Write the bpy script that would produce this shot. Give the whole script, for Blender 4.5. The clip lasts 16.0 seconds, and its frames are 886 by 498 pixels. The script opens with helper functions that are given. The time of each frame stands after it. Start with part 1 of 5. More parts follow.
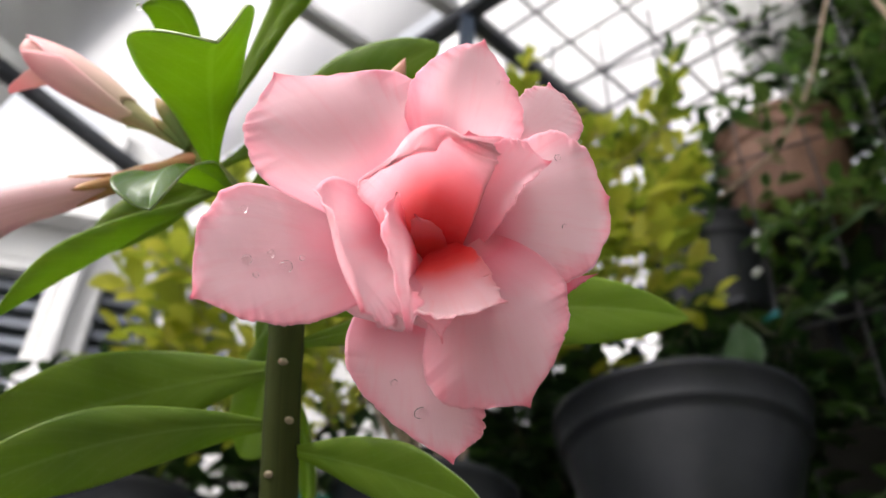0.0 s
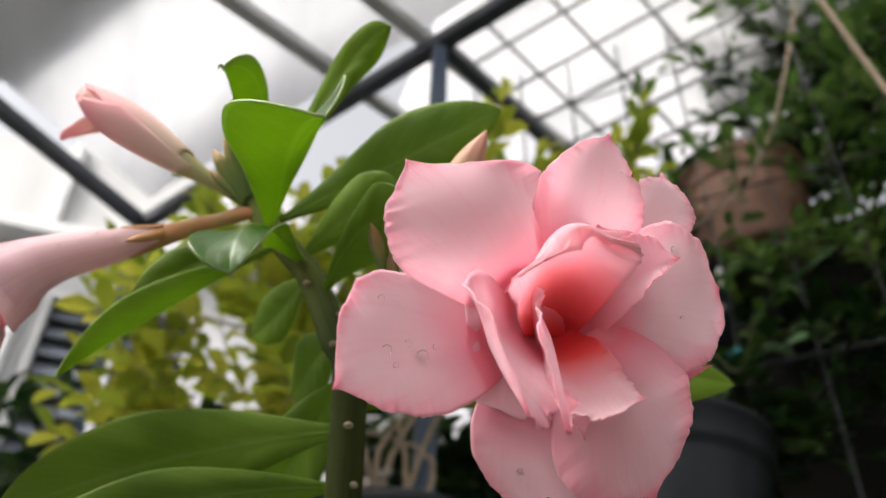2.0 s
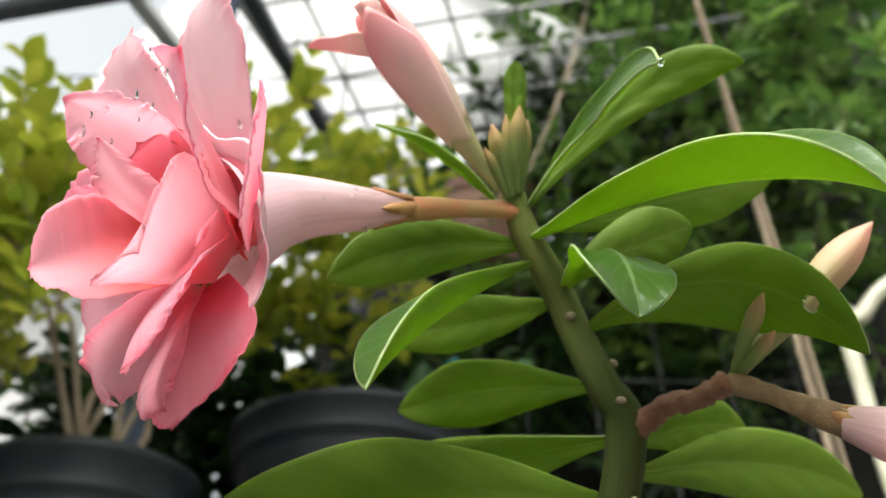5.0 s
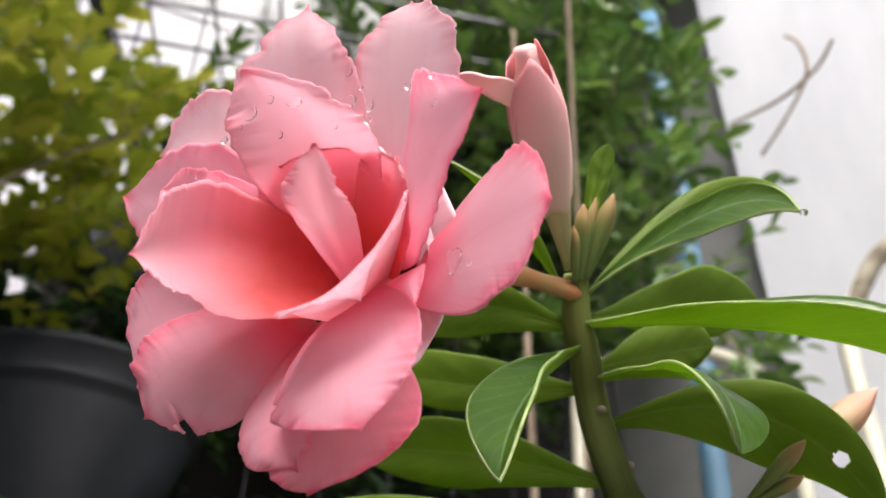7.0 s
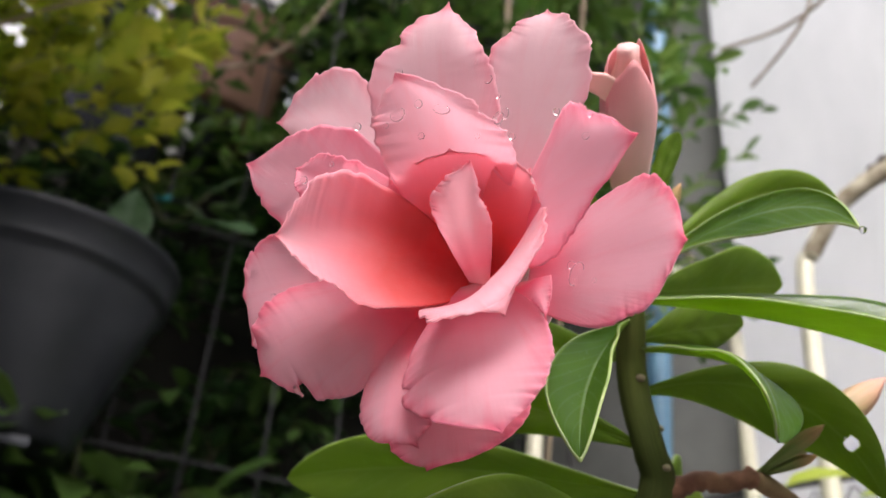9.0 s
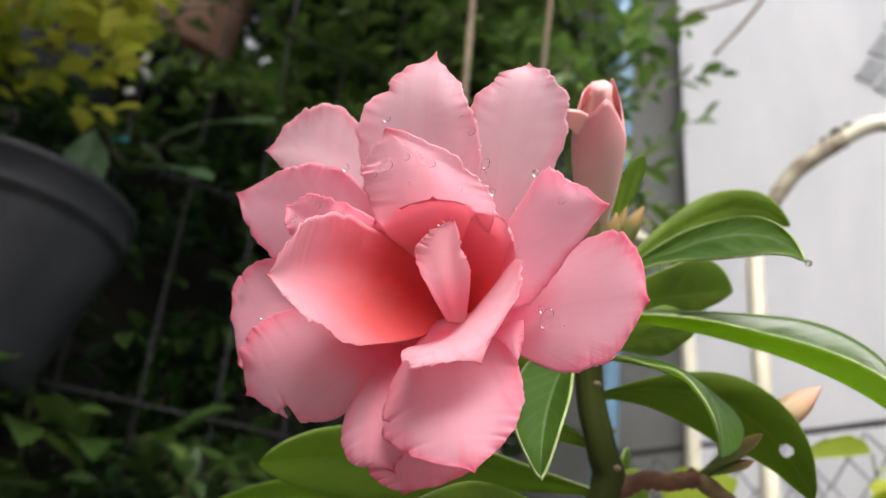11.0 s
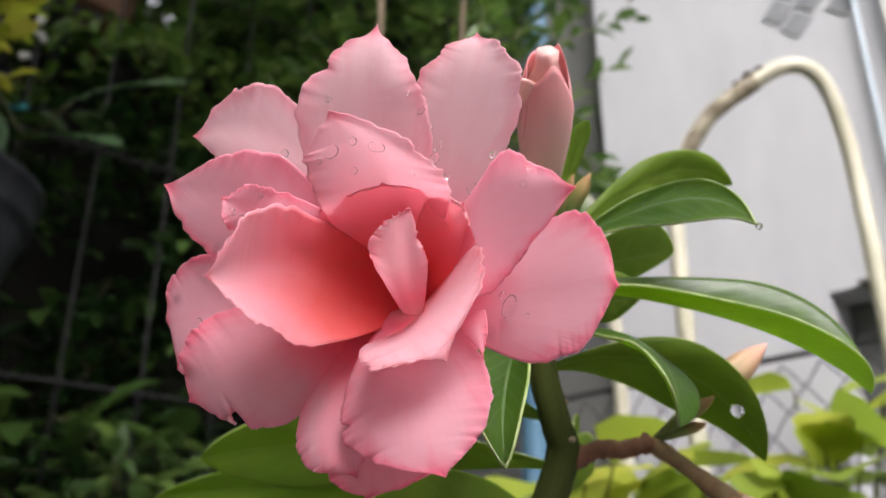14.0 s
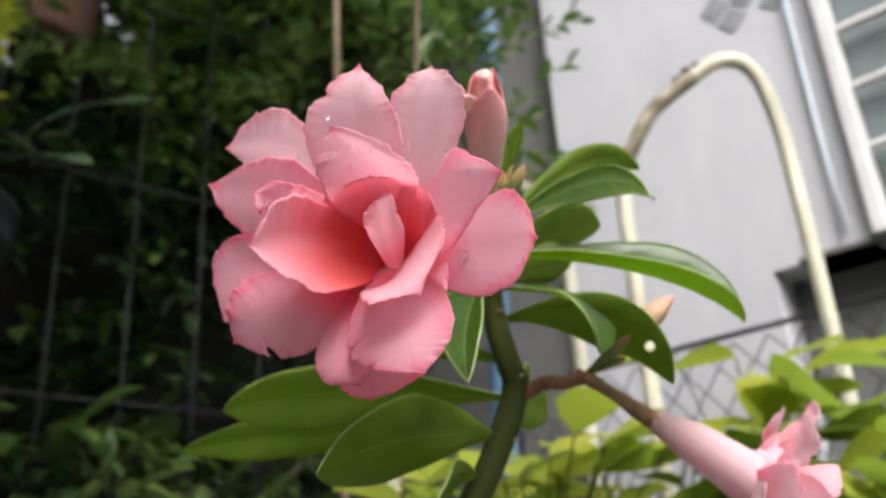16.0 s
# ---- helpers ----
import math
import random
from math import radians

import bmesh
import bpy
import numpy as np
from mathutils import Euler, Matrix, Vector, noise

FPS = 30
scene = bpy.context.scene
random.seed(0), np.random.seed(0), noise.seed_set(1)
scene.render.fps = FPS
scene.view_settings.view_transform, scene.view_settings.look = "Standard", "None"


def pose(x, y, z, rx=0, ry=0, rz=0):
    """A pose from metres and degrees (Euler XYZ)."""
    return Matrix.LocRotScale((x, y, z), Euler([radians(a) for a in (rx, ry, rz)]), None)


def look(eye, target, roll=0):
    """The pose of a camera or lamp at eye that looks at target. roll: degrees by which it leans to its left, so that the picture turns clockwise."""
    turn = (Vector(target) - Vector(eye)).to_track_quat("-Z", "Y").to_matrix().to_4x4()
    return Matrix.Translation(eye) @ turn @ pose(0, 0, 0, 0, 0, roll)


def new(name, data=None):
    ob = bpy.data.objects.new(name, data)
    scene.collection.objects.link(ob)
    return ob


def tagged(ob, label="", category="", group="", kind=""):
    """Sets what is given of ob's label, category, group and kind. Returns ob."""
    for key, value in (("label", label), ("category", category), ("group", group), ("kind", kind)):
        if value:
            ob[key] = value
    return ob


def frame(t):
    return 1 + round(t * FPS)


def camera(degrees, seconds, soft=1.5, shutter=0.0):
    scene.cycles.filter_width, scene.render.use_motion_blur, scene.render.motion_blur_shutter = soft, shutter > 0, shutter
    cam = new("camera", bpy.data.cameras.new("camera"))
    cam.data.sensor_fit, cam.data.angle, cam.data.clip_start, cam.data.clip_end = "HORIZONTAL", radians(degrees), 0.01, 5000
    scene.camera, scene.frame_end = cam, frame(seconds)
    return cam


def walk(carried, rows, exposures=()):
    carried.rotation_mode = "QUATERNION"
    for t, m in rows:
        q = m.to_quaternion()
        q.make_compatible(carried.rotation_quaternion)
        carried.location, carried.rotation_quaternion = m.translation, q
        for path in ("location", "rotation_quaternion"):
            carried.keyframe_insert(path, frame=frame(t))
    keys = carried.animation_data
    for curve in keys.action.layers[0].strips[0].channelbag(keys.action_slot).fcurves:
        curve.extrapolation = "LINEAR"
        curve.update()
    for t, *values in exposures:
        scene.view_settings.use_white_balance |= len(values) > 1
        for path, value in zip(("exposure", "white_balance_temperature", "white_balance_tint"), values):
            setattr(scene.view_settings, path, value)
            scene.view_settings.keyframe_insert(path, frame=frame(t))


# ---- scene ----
cam = camera(53.50, 16.0)
# camera path: seconds, place, Euler degrees
PATH = [
    (0, -0.0338, -0.1909, 0.5771, 128.21, -1.88, -13.27),
    (0.5, -0.0338, -0.1913, 0.5772, 128.49, -2.09, -13.41),
    (1, -0.0340, -0.1986, 0.5751, 128.49, -1.85, -13.89),
    (1.5, -0.0435, -0.1949, 0.5777, 128.96, -1.43, -14.62),
    (2, -0.0667, -0.1914, 0.5844, 129.72, -1.24, -16.77),
    (2.5, -0.0952, -0.1809, 0.5923, 129.86, -1.33, -19.81),
    (3, -0.1137, -0.1758, 0.5984, 129.63, -1.33, -21.37),
    (3.5, -0.1214, -0.1713, 0.6003, 128.97, -0.71, -23.67),
    (4, -0.1541, -0.1445, 0.6056, 128.45, 0.91, -27.87),
    (4.2, -0.1661, -0.1335, 0.6088, 128.33, 1.04, -30.32),
    (6.3, -0.2319, -0.0423, 0.6388, 126.13, -1.23, -61.20),
    (6.5, -0.2376, -0.0366, 0.6414, 125.72, -1.38, -62.17),
    (7, -0.2463, -0.0280, 0.6408, 126.73, -1.05, -66.54),
    (7.5, -0.2565, -0.0066, 0.6411, 125.92, -1.38, -70.08),
    (8, -0.2727, -0.0050, 0.6472, 124.22, -2.66, -70.56),
    (8.5, -0.2738, -0.0081, 0.6483, 121.32, -3.88, -70.95),
    (11, -0.2962, -0.0082, 0.6611, 115.84, -4.65, -75.38),
    (11.5, -0.2945, -0.0079, 0.6589, 114.71, -5.27, -74.83),
    (12, -0.2916, -0.0067, 0.6607, 114.93, -4.99, -75.93),
    (12.5, -0.2873, -0.0007, 0.6633, 114.62, -3.67, -77.49),
    (13, -0.2882, 0.0050, 0.6634, 114.71, -2.56, -77.95),
    (13.5, -0.2900, 0.0062, 0.6682, 113.31, -1.56, -79.06),
    (14, -0.2911, -0.0001, 0.6711, 112.91, -0.00, -78.96),
    (14.5, -0.2928, -0.0066, 0.6711, 112.33, 1.13, -79.06),
    (15, -0.3052, -0.0049, 0.6688, 111.51, 1.72, -81.29),
    (15.2, -0.3077, -0.0045, 0.6614, 111.13, 2.15, -81.99),
    (15.5, -0.3258, -0.0074, 0.6469, 111.77, 1.72, -80.27),
    (16, -0.3465, -0.0085, 0.6386, 113.10, 3.49, -80.05),
]
cam.data.dof.use_dof = True
cam.data.dof.focus_distance = 0.165
cam.data.dof.aperture_fstop = 21.0
EXPOSURES = [(0.0, 0.90, 6600, 13), (1.5, 0.86, 6600, 13), (2.5, 0.50, 6600, 8), (3.5, 0.48, 6600, 2), (4.2, 0.76, 6600, -2), (6.3, 1.12, 6600, 15), (7.0, 0.80, 6600, 15), (7.5, 0.66, 6600, 15),
    (8.7, 0.66, 6600, 15), (11.0, 0.68, 6600, 15), (13.0, 0.55, 6600, 15), (15.0, 0.52, 6600, 15), (16.0, 0.56, 6550, 15)]
walk(cam, [(t, pose(*p)) for t, *p in PATH], EXPOSURES)

# ---- daylight: bright overcast sky, soft sun ----
SUN_ELEV, SUN_AZ = 43.0, 246.0
world = bpy.data.worlds.new("sky")
scene.world = world
world.use_nodes = True
wn = world.node_tree.nodes
sky = wn.new("ShaderNodeTexSky")
sky.sky_type, sky.sun_disc = "NISHITA", False
sky.sun_elevation, sky.sun_rotation = radians(SUN_ELEV), radians(SUN_AZ)
sky.air_density, sky.dust_density, sky.ozone_density = 1.0, 6.0, 0.6
cloud = wn.new("ShaderNodeHueSaturation")
cloud.inputs["Saturation"].default_value = 0.18
cloud.inputs["Value"].default_value = 1.5
world.node_tree.links.new(sky.outputs[0], cloud.inputs["Color"])
world.node_tree.links.new(cloud.outputs[0], wn["Background"].inputs[0])
wn["Background"].inputs[1].default_value = 0.15
sun = new("sun", bpy.data.lights.new("sun", "SUN"))
sun.data.energy, sun.data.angle, sun.data.color = 1.9, radians(35), (1.0, 0.98, 0.96)
sun_dir = Vector((math.sin(radians(SUN_AZ)) * math.cos(radians(SUN_ELEV)), math.cos(radians(SUN_AZ)) * math.cos(radians(SUN_ELEV)), math.sin(radians(SUN_ELEV))))
sun.matrix_world = look(tuple(sun_dir * 20), (0, 0, 0))


# ---- materials ----
class Nodes:
    """Short hand for a node material."""

    def __init__(self, name):
        self.mat = bpy.data.materials.new(name)
        self.mat.use_nodes = True
        self.tree = self.mat.node_tree
        self.out = self.tree.nodes["Material Output"]
        self.bsdf = self.tree.nodes["Principled BSDF"]

    def add(self, kind, **values):
        n = self.tree.nodes.new(kind)
        for k, v in values.items():
            n.inputs[k].default_value = v
        return n

    def link(self, a, b):
        self.tree.links.new(a, b)

    def noise(self, scale, detail=4.0, rough=0.55, vector=None):
        n = self.add("ShaderNodeTexNoise", Scale=scale, Detail=detail, Roughness=rough)
        if vector is not None:
            self.link(vector, n.inputs["Vector"])
        return n.outputs["Fac"]

    def ramp(self, fac, *stops):
        n = self.tree.nodes.new("ShaderNodeValToRGB")
        el = n.color_ramp.elements
        while len(el) < len(stops):
            el.new(0.5)
        for e, (p, c) in zip(el, stops):
            e.position, e.color = p, (*c, 1.0) if len(c) == 3 else c
        self.link(fac, n.inputs[0])
        return n.outputs[0]

    def mix(self, fac, a, b, mode="MIX"):
        n = self.tree.nodes.new("ShaderNodeMix")
        n.data_type, n.blend_type = "RGBA", mode
        for sock, v in ((n.inputs[0], fac), (n.inputs[6], a), (n.inputs[7], b)):
            if isinstance(v, (int, float)):
                sock.default_value = v
            elif isinstance(v, tuple):
                sock.default_value = (*v, 1.0)
            else:
                self.link(v, sock)
        return n.outputs[2]

    def math(self, op, a, b=0.0):
        n = self.tree.nodes.new("ShaderNodeMath")
        n.operation = op
        for sock, v in zip(n.inputs, (a, b)):
            if isinstance(v, (int, float)):
                sock.default_value = v
            else:
                self.link(v, sock)
        return n.outputs[0]

    def bump(self, height, strength, distance):
        n = self.add("ShaderNodeBump", Strength=strength, Distance=distance)
        self.link(height, n.inputs["Height"])
        self.link(n.outputs[0], self.bsdf.inputs["Normal"])
        return n.outputs[0]

    def finish(self, color, rough=0.6, metallic=0.0, spec=0.5, translucent=0.0, tcolor=None):
        b = self.bsdf
        if isinstance(color, tuple):
            b.inputs["Base Color"].default_value = (*color, 1)
        else:
            self.link(color, b.inputs["Base Color"])
        if isinstance(rough, (int, float)):
            b.inputs["Roughness"].default_value = rough
        else:
            self.link(rough, b.inputs["Roughness"])
        b.inputs["Metallic"].default_value = metallic
        b.inputs["Specular IOR Level"].default_value = spec
        if translucent:
            t = self.tree.nodes.new("ShaderNodeBsdfTranslucent")
            src = tcolor if tcolor is not None else color
            if isinstance(src, tuple):
                t.inputs[0].default_value = (*src, 1)
            else:
                self.link(src, t.inputs[0])
            m = self.tree.nodes.new("ShaderNodeMixShader")
            m.inputs[0].default_value = translucent
            self.link(b.outputs[0], m.inputs[1])
            self.link(t.outputs[0], m.inputs[2])
            self.link(m.outputs[0], self.out.inputs[0])
        return self.mat

    def uv(self):
        n = self.tree.nodes.new("ShaderNodeUVMap")
        s = self.tree.nodes.new("ShaderNodeSeparateXYZ")
        self.link(n.outputs[0], s.inputs[0])
        return n.outputs[0], s.outputs[0], s.outputs[1]

    def obj(self):
        return self.tree.nodes.new("ShaderNodeTexCoord").outputs["Object"]

    def stretched(self, vector, x, y, z):
        m = self.tree.nodes.new("ShaderNodeMapping")
        m.inputs["Scale"].default_value = (x, y, z)
        self.link(vector, m.inputs["Vector"])
        return m.outputs[0]


def petal_material(name, pale, pink, deep, throat, stops, rim=0.66, glow=0.73, vein=0.10, relief=0.42):
    """Pink petal: u is the angle at the foot, v the distance from it; the second map gives nearness to the margin."""
    k = Nodes(name)
    vec, u, v = k.uv()
    mm = k.tree.nodes.new("ShaderNodeUVMap")
    mm.uv_map = "Margin"
    ms = k.tree.nodes.new("ShaderNodeSeparateXYZ")
    k.link(mm.outputs[0], ms.inputs[0])
    near, along_t = ms.outputs[0], ms.outputs[1]
    rnd = k.tree.nodes.new("ShaderNodeObjectInfo").outputs["Random"]
    fan = k.tree.nodes.new("ShaderNodeCombineXYZ")
    k.link(k.math("ADD", k.math("MULTIPLY", u, 34.0), k.math("MULTIPLY", rnd, 40.0)), fan.inputs[0])
    k.link(k.math("MULTIPLY", v, 3.2), fan.inputs[1])
    veins = k.noise(1.0, 2.5, 0.55, fan.outputs[0])
    blotch = k.noise(70.0, 3.0, 0.5, k.obj())
    cells = k.noise(520.0, 3.0, 0.6, k.obj())
    along = k.math("ADD", v, k.math("MULTIPLY", k.math("SUBTRACT", blotch, 0.5), 0.30))
    body = k.ramp(along, (stops[0], throat), (stops[1], deep), (stops[2], pink), (stops[3], pale), (1.0, pale))
    wob = k.math("ADD", k.math("MULTIPLY", k.math("SUBTRACT", k.noise(55.0, 2.0, 0.5, k.obj()), 0.5), 0.40), k.math("MULTIPLY", k.math("SUBTRACT", veins, 0.5), 0.35))
    edge = k.ramp(k.math("ADD", near, wob), (0.62, (0, 0, 0)), (1.10, (1, 1, 1)))
    far = k.ramp(v, (0.25, (0, 0, 0)), (0.75, (1, 1, 1)))
    col = k.mix(k.math("MULTIPLY", k.math("MULTIPLY", edge, far), rim), body, pink)
    zone = k.ramp(k.math("ADD", near, k.math("MULTIPLY", wob, 0.8)), (0.78, (0, 0, 0)), (1.0, (1, 1, 1)))
    patch = k.ramp(k.noise(38.0, 3.0, 0.5, k.obj()), (0.42, (0, 0, 0)), (0.64, (1, 1, 1)))
    col = k.mix(k.math("MULTIPLY", k.math("MULTIPLY", k.math("MULTIPLY", zone, far), patch), rim), col, deep)
    # Outermost margin mixed to pale: painted highlight of a thin edge catching light.
    line = k.ramp(near, (0.975, (0, 0, 0)), (1.0, (1, 1, 1)))
    col = k.mix(k.math("MULTIPLY", k.math("MULTIPLY", line, far), 0.55), col, pale)
    lines = k.ramp(veins, (0.50, (0, 0, 0)), (0.72, (1, 1, 1)))
    rimward = k.math("MULTIPLY", k.math("POWER", k.math("MAXIMUM", near, k.math("POWER", v, 3.0)), 3.0), far)
    col = k.mix(k.math("MULTIPLY", lines, k.math("ADD", vein, k.math("MULTIPLY", rimward, vein * 1.2))), col, deep)
    col = k.mix(k.math("MULTIPLY", cells, 0.12), col, pale)
    col = k.mix(k.math("MULTIPLY", rnd, 0.20), col, pink)
    spot = k.ramp(along_t, (0.95, (0, 0, 0)), (0.995, (1, 1, 1)))
    col = k.mix(k.math("MULTIPLY", spot, 0.45), col, (0.70, 0.05, 0.14))
    fine = k.tree.nodes.new("ShaderNodeCombineXYZ")
    k.link(k.math("ADD", k.math("MULTIPLY", u, 110.0), k.math("MULTIPLY", rnd, 70.0)), fine.inputs[0])
    k.link(k.math("ADD", k.math("MULTIPLY", v, 7.0), k.math("MULTIPLY", blotch, 2.0)), fine.inputs[1])
    crinkle = k.noise(1.0, 2.0, 0.5, fine.outputs[0])
    worn = k.ramp(k.noise(60.0, 2.0, 0.5, k.obj()), (0.40, (0.10, 0.10, 0.10)), (0.62, (1, 1, 1)))
    rimward = k.math("MULTIPLY", rimward, worn)
    pleat = k.math("MULTIPLY", k.ramp(crinkle, (0.36, (0, 0, 0)), (0.66, (1, 1, 1))), rimward)
    crease = k.math("MULTIPLY", k.ramp(crinkle, (0.60, (0, 0, 0)), (0.72, (1, 1, 1))), rimward)
    col = k.mix(k.math("MULTIPLY", crease, 0.16), col, deep)
    pucker = k.noise(190.0, 2.0, 0.5, k.obj())
    height = k.math("ADD", k.math("MULTIPLY", pleat, 1.0), k.math("MULTIPLY", k.math("MULTIPLY", veins, k.math("ADD", 0.3, v)), 0.6))
    height = k.math("ADD", height, k.math("ADD", k.math("MULTIPLY", cells, 0.30), k.math("MULTIPLY", pucker, 0.7)))
    k.bump(height, relief, 0.0004)
    k.bsdf.inputs["Sheen Weight"].default_value = 0.10
    return k.finish(col, 0.46, spec=0.32, translucent=glow)


def leaf_material(name, dark, light, rib, trans, tmix=0.38, rough=0.38, spec=0.45):
    """Leaf blade with a pale midrib and side veins."""
    k = Nodes(name)
    vec, u, v = k.uv()
    off = k.math("ABSOLUTE", k.math("SUBTRACT", u, 0.5))
    rnd = k.tree.nodes.new("ShaderNodeObjectInfo").outputs["Random"]
    side = k.tree.nodes.new("ShaderNodeTexWave")
    side.inputs["Scale"].default_value = 3.4
    side.inputs["Distortion"].default_value = 1.5
    comb = k.tree.nodes.new("ShaderNodeCombineXYZ")
    k.link(k.math("SUBTRACT", v, k.math("MULTIPLY", off, 0.55)), comb.inputs[0])
    k.link(comb.outputs[0], side.inputs["Vector"])
    sv = k.ramp(side.outputs["Fac"], (0.82, (0, 0, 0)), (1.0, (1, 1, 1)))
    n1 = k.ramp(k.noise(55.0, 5.0, 0.65, k.obj()), (0.30, (0, 0, 0)), (0.72, (1, 1, 1)))
    base = k.mix(n1, dark, light)
    base = k.mix(k.math("MULTIPLY", rnd, 0.35), base, light)
    base = k.mix(k.math("MULTIPLY", sv, 0.10), base, rib)
    mid = k.ramp(off, (0.010, (1, 1, 1)), (0.035, (0, 0, 0)))
    lip = k.ramp(off, (0.490, (0, 0, 0)), (0.500, (1, 1, 1)))
    base = k.mix(k.math("MULTIPLY", mid, 0.36), base, rib)
    base = k.mix(k.math("MULTIPLY", lip, 0.60), base, rib)
    spots = k.ramp(k.noise(420.0, 2.0, 0.5, k.obj()), (0.66, (0, 0, 0)), (0.72, (1, 1, 1)))
    base = k.mix(k.math("MULTIPLY", spots, 0.18), base, rib)
    h = k.math("ADD", k.math("MULTIPLY", sv, -0.12), k.math("MULTIPLY", k.noise(900, 2, 0.5, k.obj()), 0.3))
    h = k.math("ADD", h, k.math("MULTIPLY", k.noise(170.0, 3.0, 0.55, k.obj()), 1.3))
    k.bump(h, 0.34, 0.0007)
    return k.finish(base, rough, spec=spec, translucent=tmix, tcolor=k.mix(0.7, base, trans))


def foliage_material(name, a, b, c, tmix=0.35, rough=0.42):
    """Small leaves of far plants, varied leaf by leaf."""
    k = Nodes(name)
    isl = k.tree.nodes.new("ShaderNodeNewGeometry").outputs["Random Per Island"]
    col = k.ramp(isl, (0.0, a), (0.5, b), (1.0, c))
    col = k.mix(k.math("MULTIPLY", k.noise(40, 3, 0.5, k.obj()), 0.4), col, a)
    return k.finish(col, rough, spec=0.5, translucent=tmix)


def mottled(name, a, b, scale, rough=0.7, bump=0.2, dist=0.001, metallic=0.0, fine=8.0, spec=0.4, streak=None):
    """Two-scale mottling for painted, plastic, concrete and bark surfaces."""
    k = Nodes(name)
    o = k.obj()
    n1 = k.noise(scale, 5, 0.6, o if streak is None else k.stretched(o, *streak))
    n2 = k.noise(scale * fine, 3, 0.6, o)
    col = k.mix(k.ramp(n1, (0.32, (0, 0, 0)), (0.68, (1, 1, 1))), a, b)
    col = k.mix(k.math("MULTIPLY", n2, 0.25), col, b)
    if bump:
        k.bump(k.math("ADD", n1, k.math("MULTIPLY", n2, 0.6)), bump, dist)
    r = k.math("ADD", rough - 0.1, k.math("MULTIPLY", n2, 0.2))
    return k.finish(col, r, metallic, spec)


PETAL_BACK = petal_material("petal_back", (0.94, 0.74, 0.77), (0.92, 0.60, 0.65), (0.90, 0.44, 0.51), (0.88, 0.62, 0.60), (0.0, 0.16, 0.32, 0.55), vein=0.12, relief=0.5)
PETAL = petal_material("petal", (0.97, 0.76, 0.81), (0.95, 0.52, 0.61), (0.93, 0.34, 0.44), (0.91, 0.58, 0.60), (0.0, 0.16, 0.32, 0.55), vein=0.10)
PETAL_B = petal_material("petal_deep", (0.93, 0.58, 0.67), (0.92, 0.36, 0.48), (0.90, 0.22, 0.34), (0.90, 0.54, 0.57), (0.0, 0.14, 0.28, 0.50), rim=0.90, vein=0.10)
PETAL_D = petal_material("petal_dark", (0.95, 0.44, 0.54), (0.93, 0.26, 0.38), (0.90, 0.15, 0.25), (0.80, 0.06, 0.08), (0.0, 0.10, 0.30, 0.60))
INNER = petal_material("petal_inner", (0.98, 0.66, 0.73), (0.98, 0.45, 0.52), (0.97, 0.18, 0.16), (0.92, 0.05, 0.03), (0.15, 0.46, 0.74, 0.95), rim=0.15, glow=0.70, vein=0.06, relief=0.34)
INNER_D = petal_material("petal_heart", (0.98, 0.54, 0.60), (0.97, 0.37, 0.42), (0.95, 0.18, 0.16), (0.88, 0.04, 0.03), (0.10, 0.42, 0.75, 0.97), rim=0.15, glow=0.66, vein=0.08, relief=0.34)
INNER_A = petal_material("petal_inner_pale", (0.98, 0.79, 0.82), (0.98, 0.56, 0.60), (0.98, 0.15, 0.11), (0.92, 0.030, 0.02), (0.24, 0.46, 0.66, 0.86), rim=0.10, glow=0.68, vein=0.05, relief=0.34)
# Red runs high under a pale rim: hood shade added to the throat colour.
INNER_C = petal_material("petal_cup", (0.98, 0.74, 0.79), (0.97, 0.45, 0.50), (0.95, 0.17, 0.15), (0.88, 0.03, 0.02), (0.22, 0.50, 0.80, 0.95), rim=0.10, glow=0.62, vein=0.05, relief=0.34)
INNER_M = petal_material("petal_middle", (0.97, 0.72, 0.79), (0.96, 0.54, 0.63), (0.96, 0.30, 0.32), (0.92, 0.08, 0.06), (0.02, 0.20, 0.48, 0.74), rim=0.4, glow=0.70)
LEAF = leaf_material("adenium_leaf", (0.020, 0.058, 0.010), (0.064, 0.128, 0.022), (0.36, 0.46, 0.22), (0.46, 0.70, 0.04), 0.50, 0.24)
LEAF_BACK = leaf_material("leaf_underside", (0.070, 0.135, 0.015), (0.160, 0.240, 0.028), (0.30, 0.40, 0.12), (0.48, 0.70, 0.045), 0.53, 0.46, 0.22)
LEAF_EDGE = mottled("leaf_edge", (0.15, 0.23, 0.06), (0.26, 0.33, 0.12), 300, 0.45, 0.1, 0.0002)
BROADLEAF = leaf_material("broad_leaf", (0.05, 0.12, 0.05), (0.09, 0.18, 0.08), (0.22, 0.32, 0.18), (0.2, 0.4, 0.1), 0.3, 0.4)
STEM = mottled("green_stem", (0.027, 0.038, 0.010), (0.060, 0.066, 0.021), 90, 0.55, 0.30, 0.0006)
BARK = mottled("red_brown_twig", (0.090, 0.030, 0.016), (0.180, 0.090, 0.045), 160, 0.7, 0.5, 0.0008)
STALK = mottled("tan_stalk", (0.13, 0.080, 0.036), (0.23, 0.155, 0.075), 220, 0.65, 0.5, 0.0006)
CALYX = mottled("calyx", (0.46, 0.165, 0.070), (0.36, 0.235, 0.085), 180, 0.55, 0.2, 0.0004)


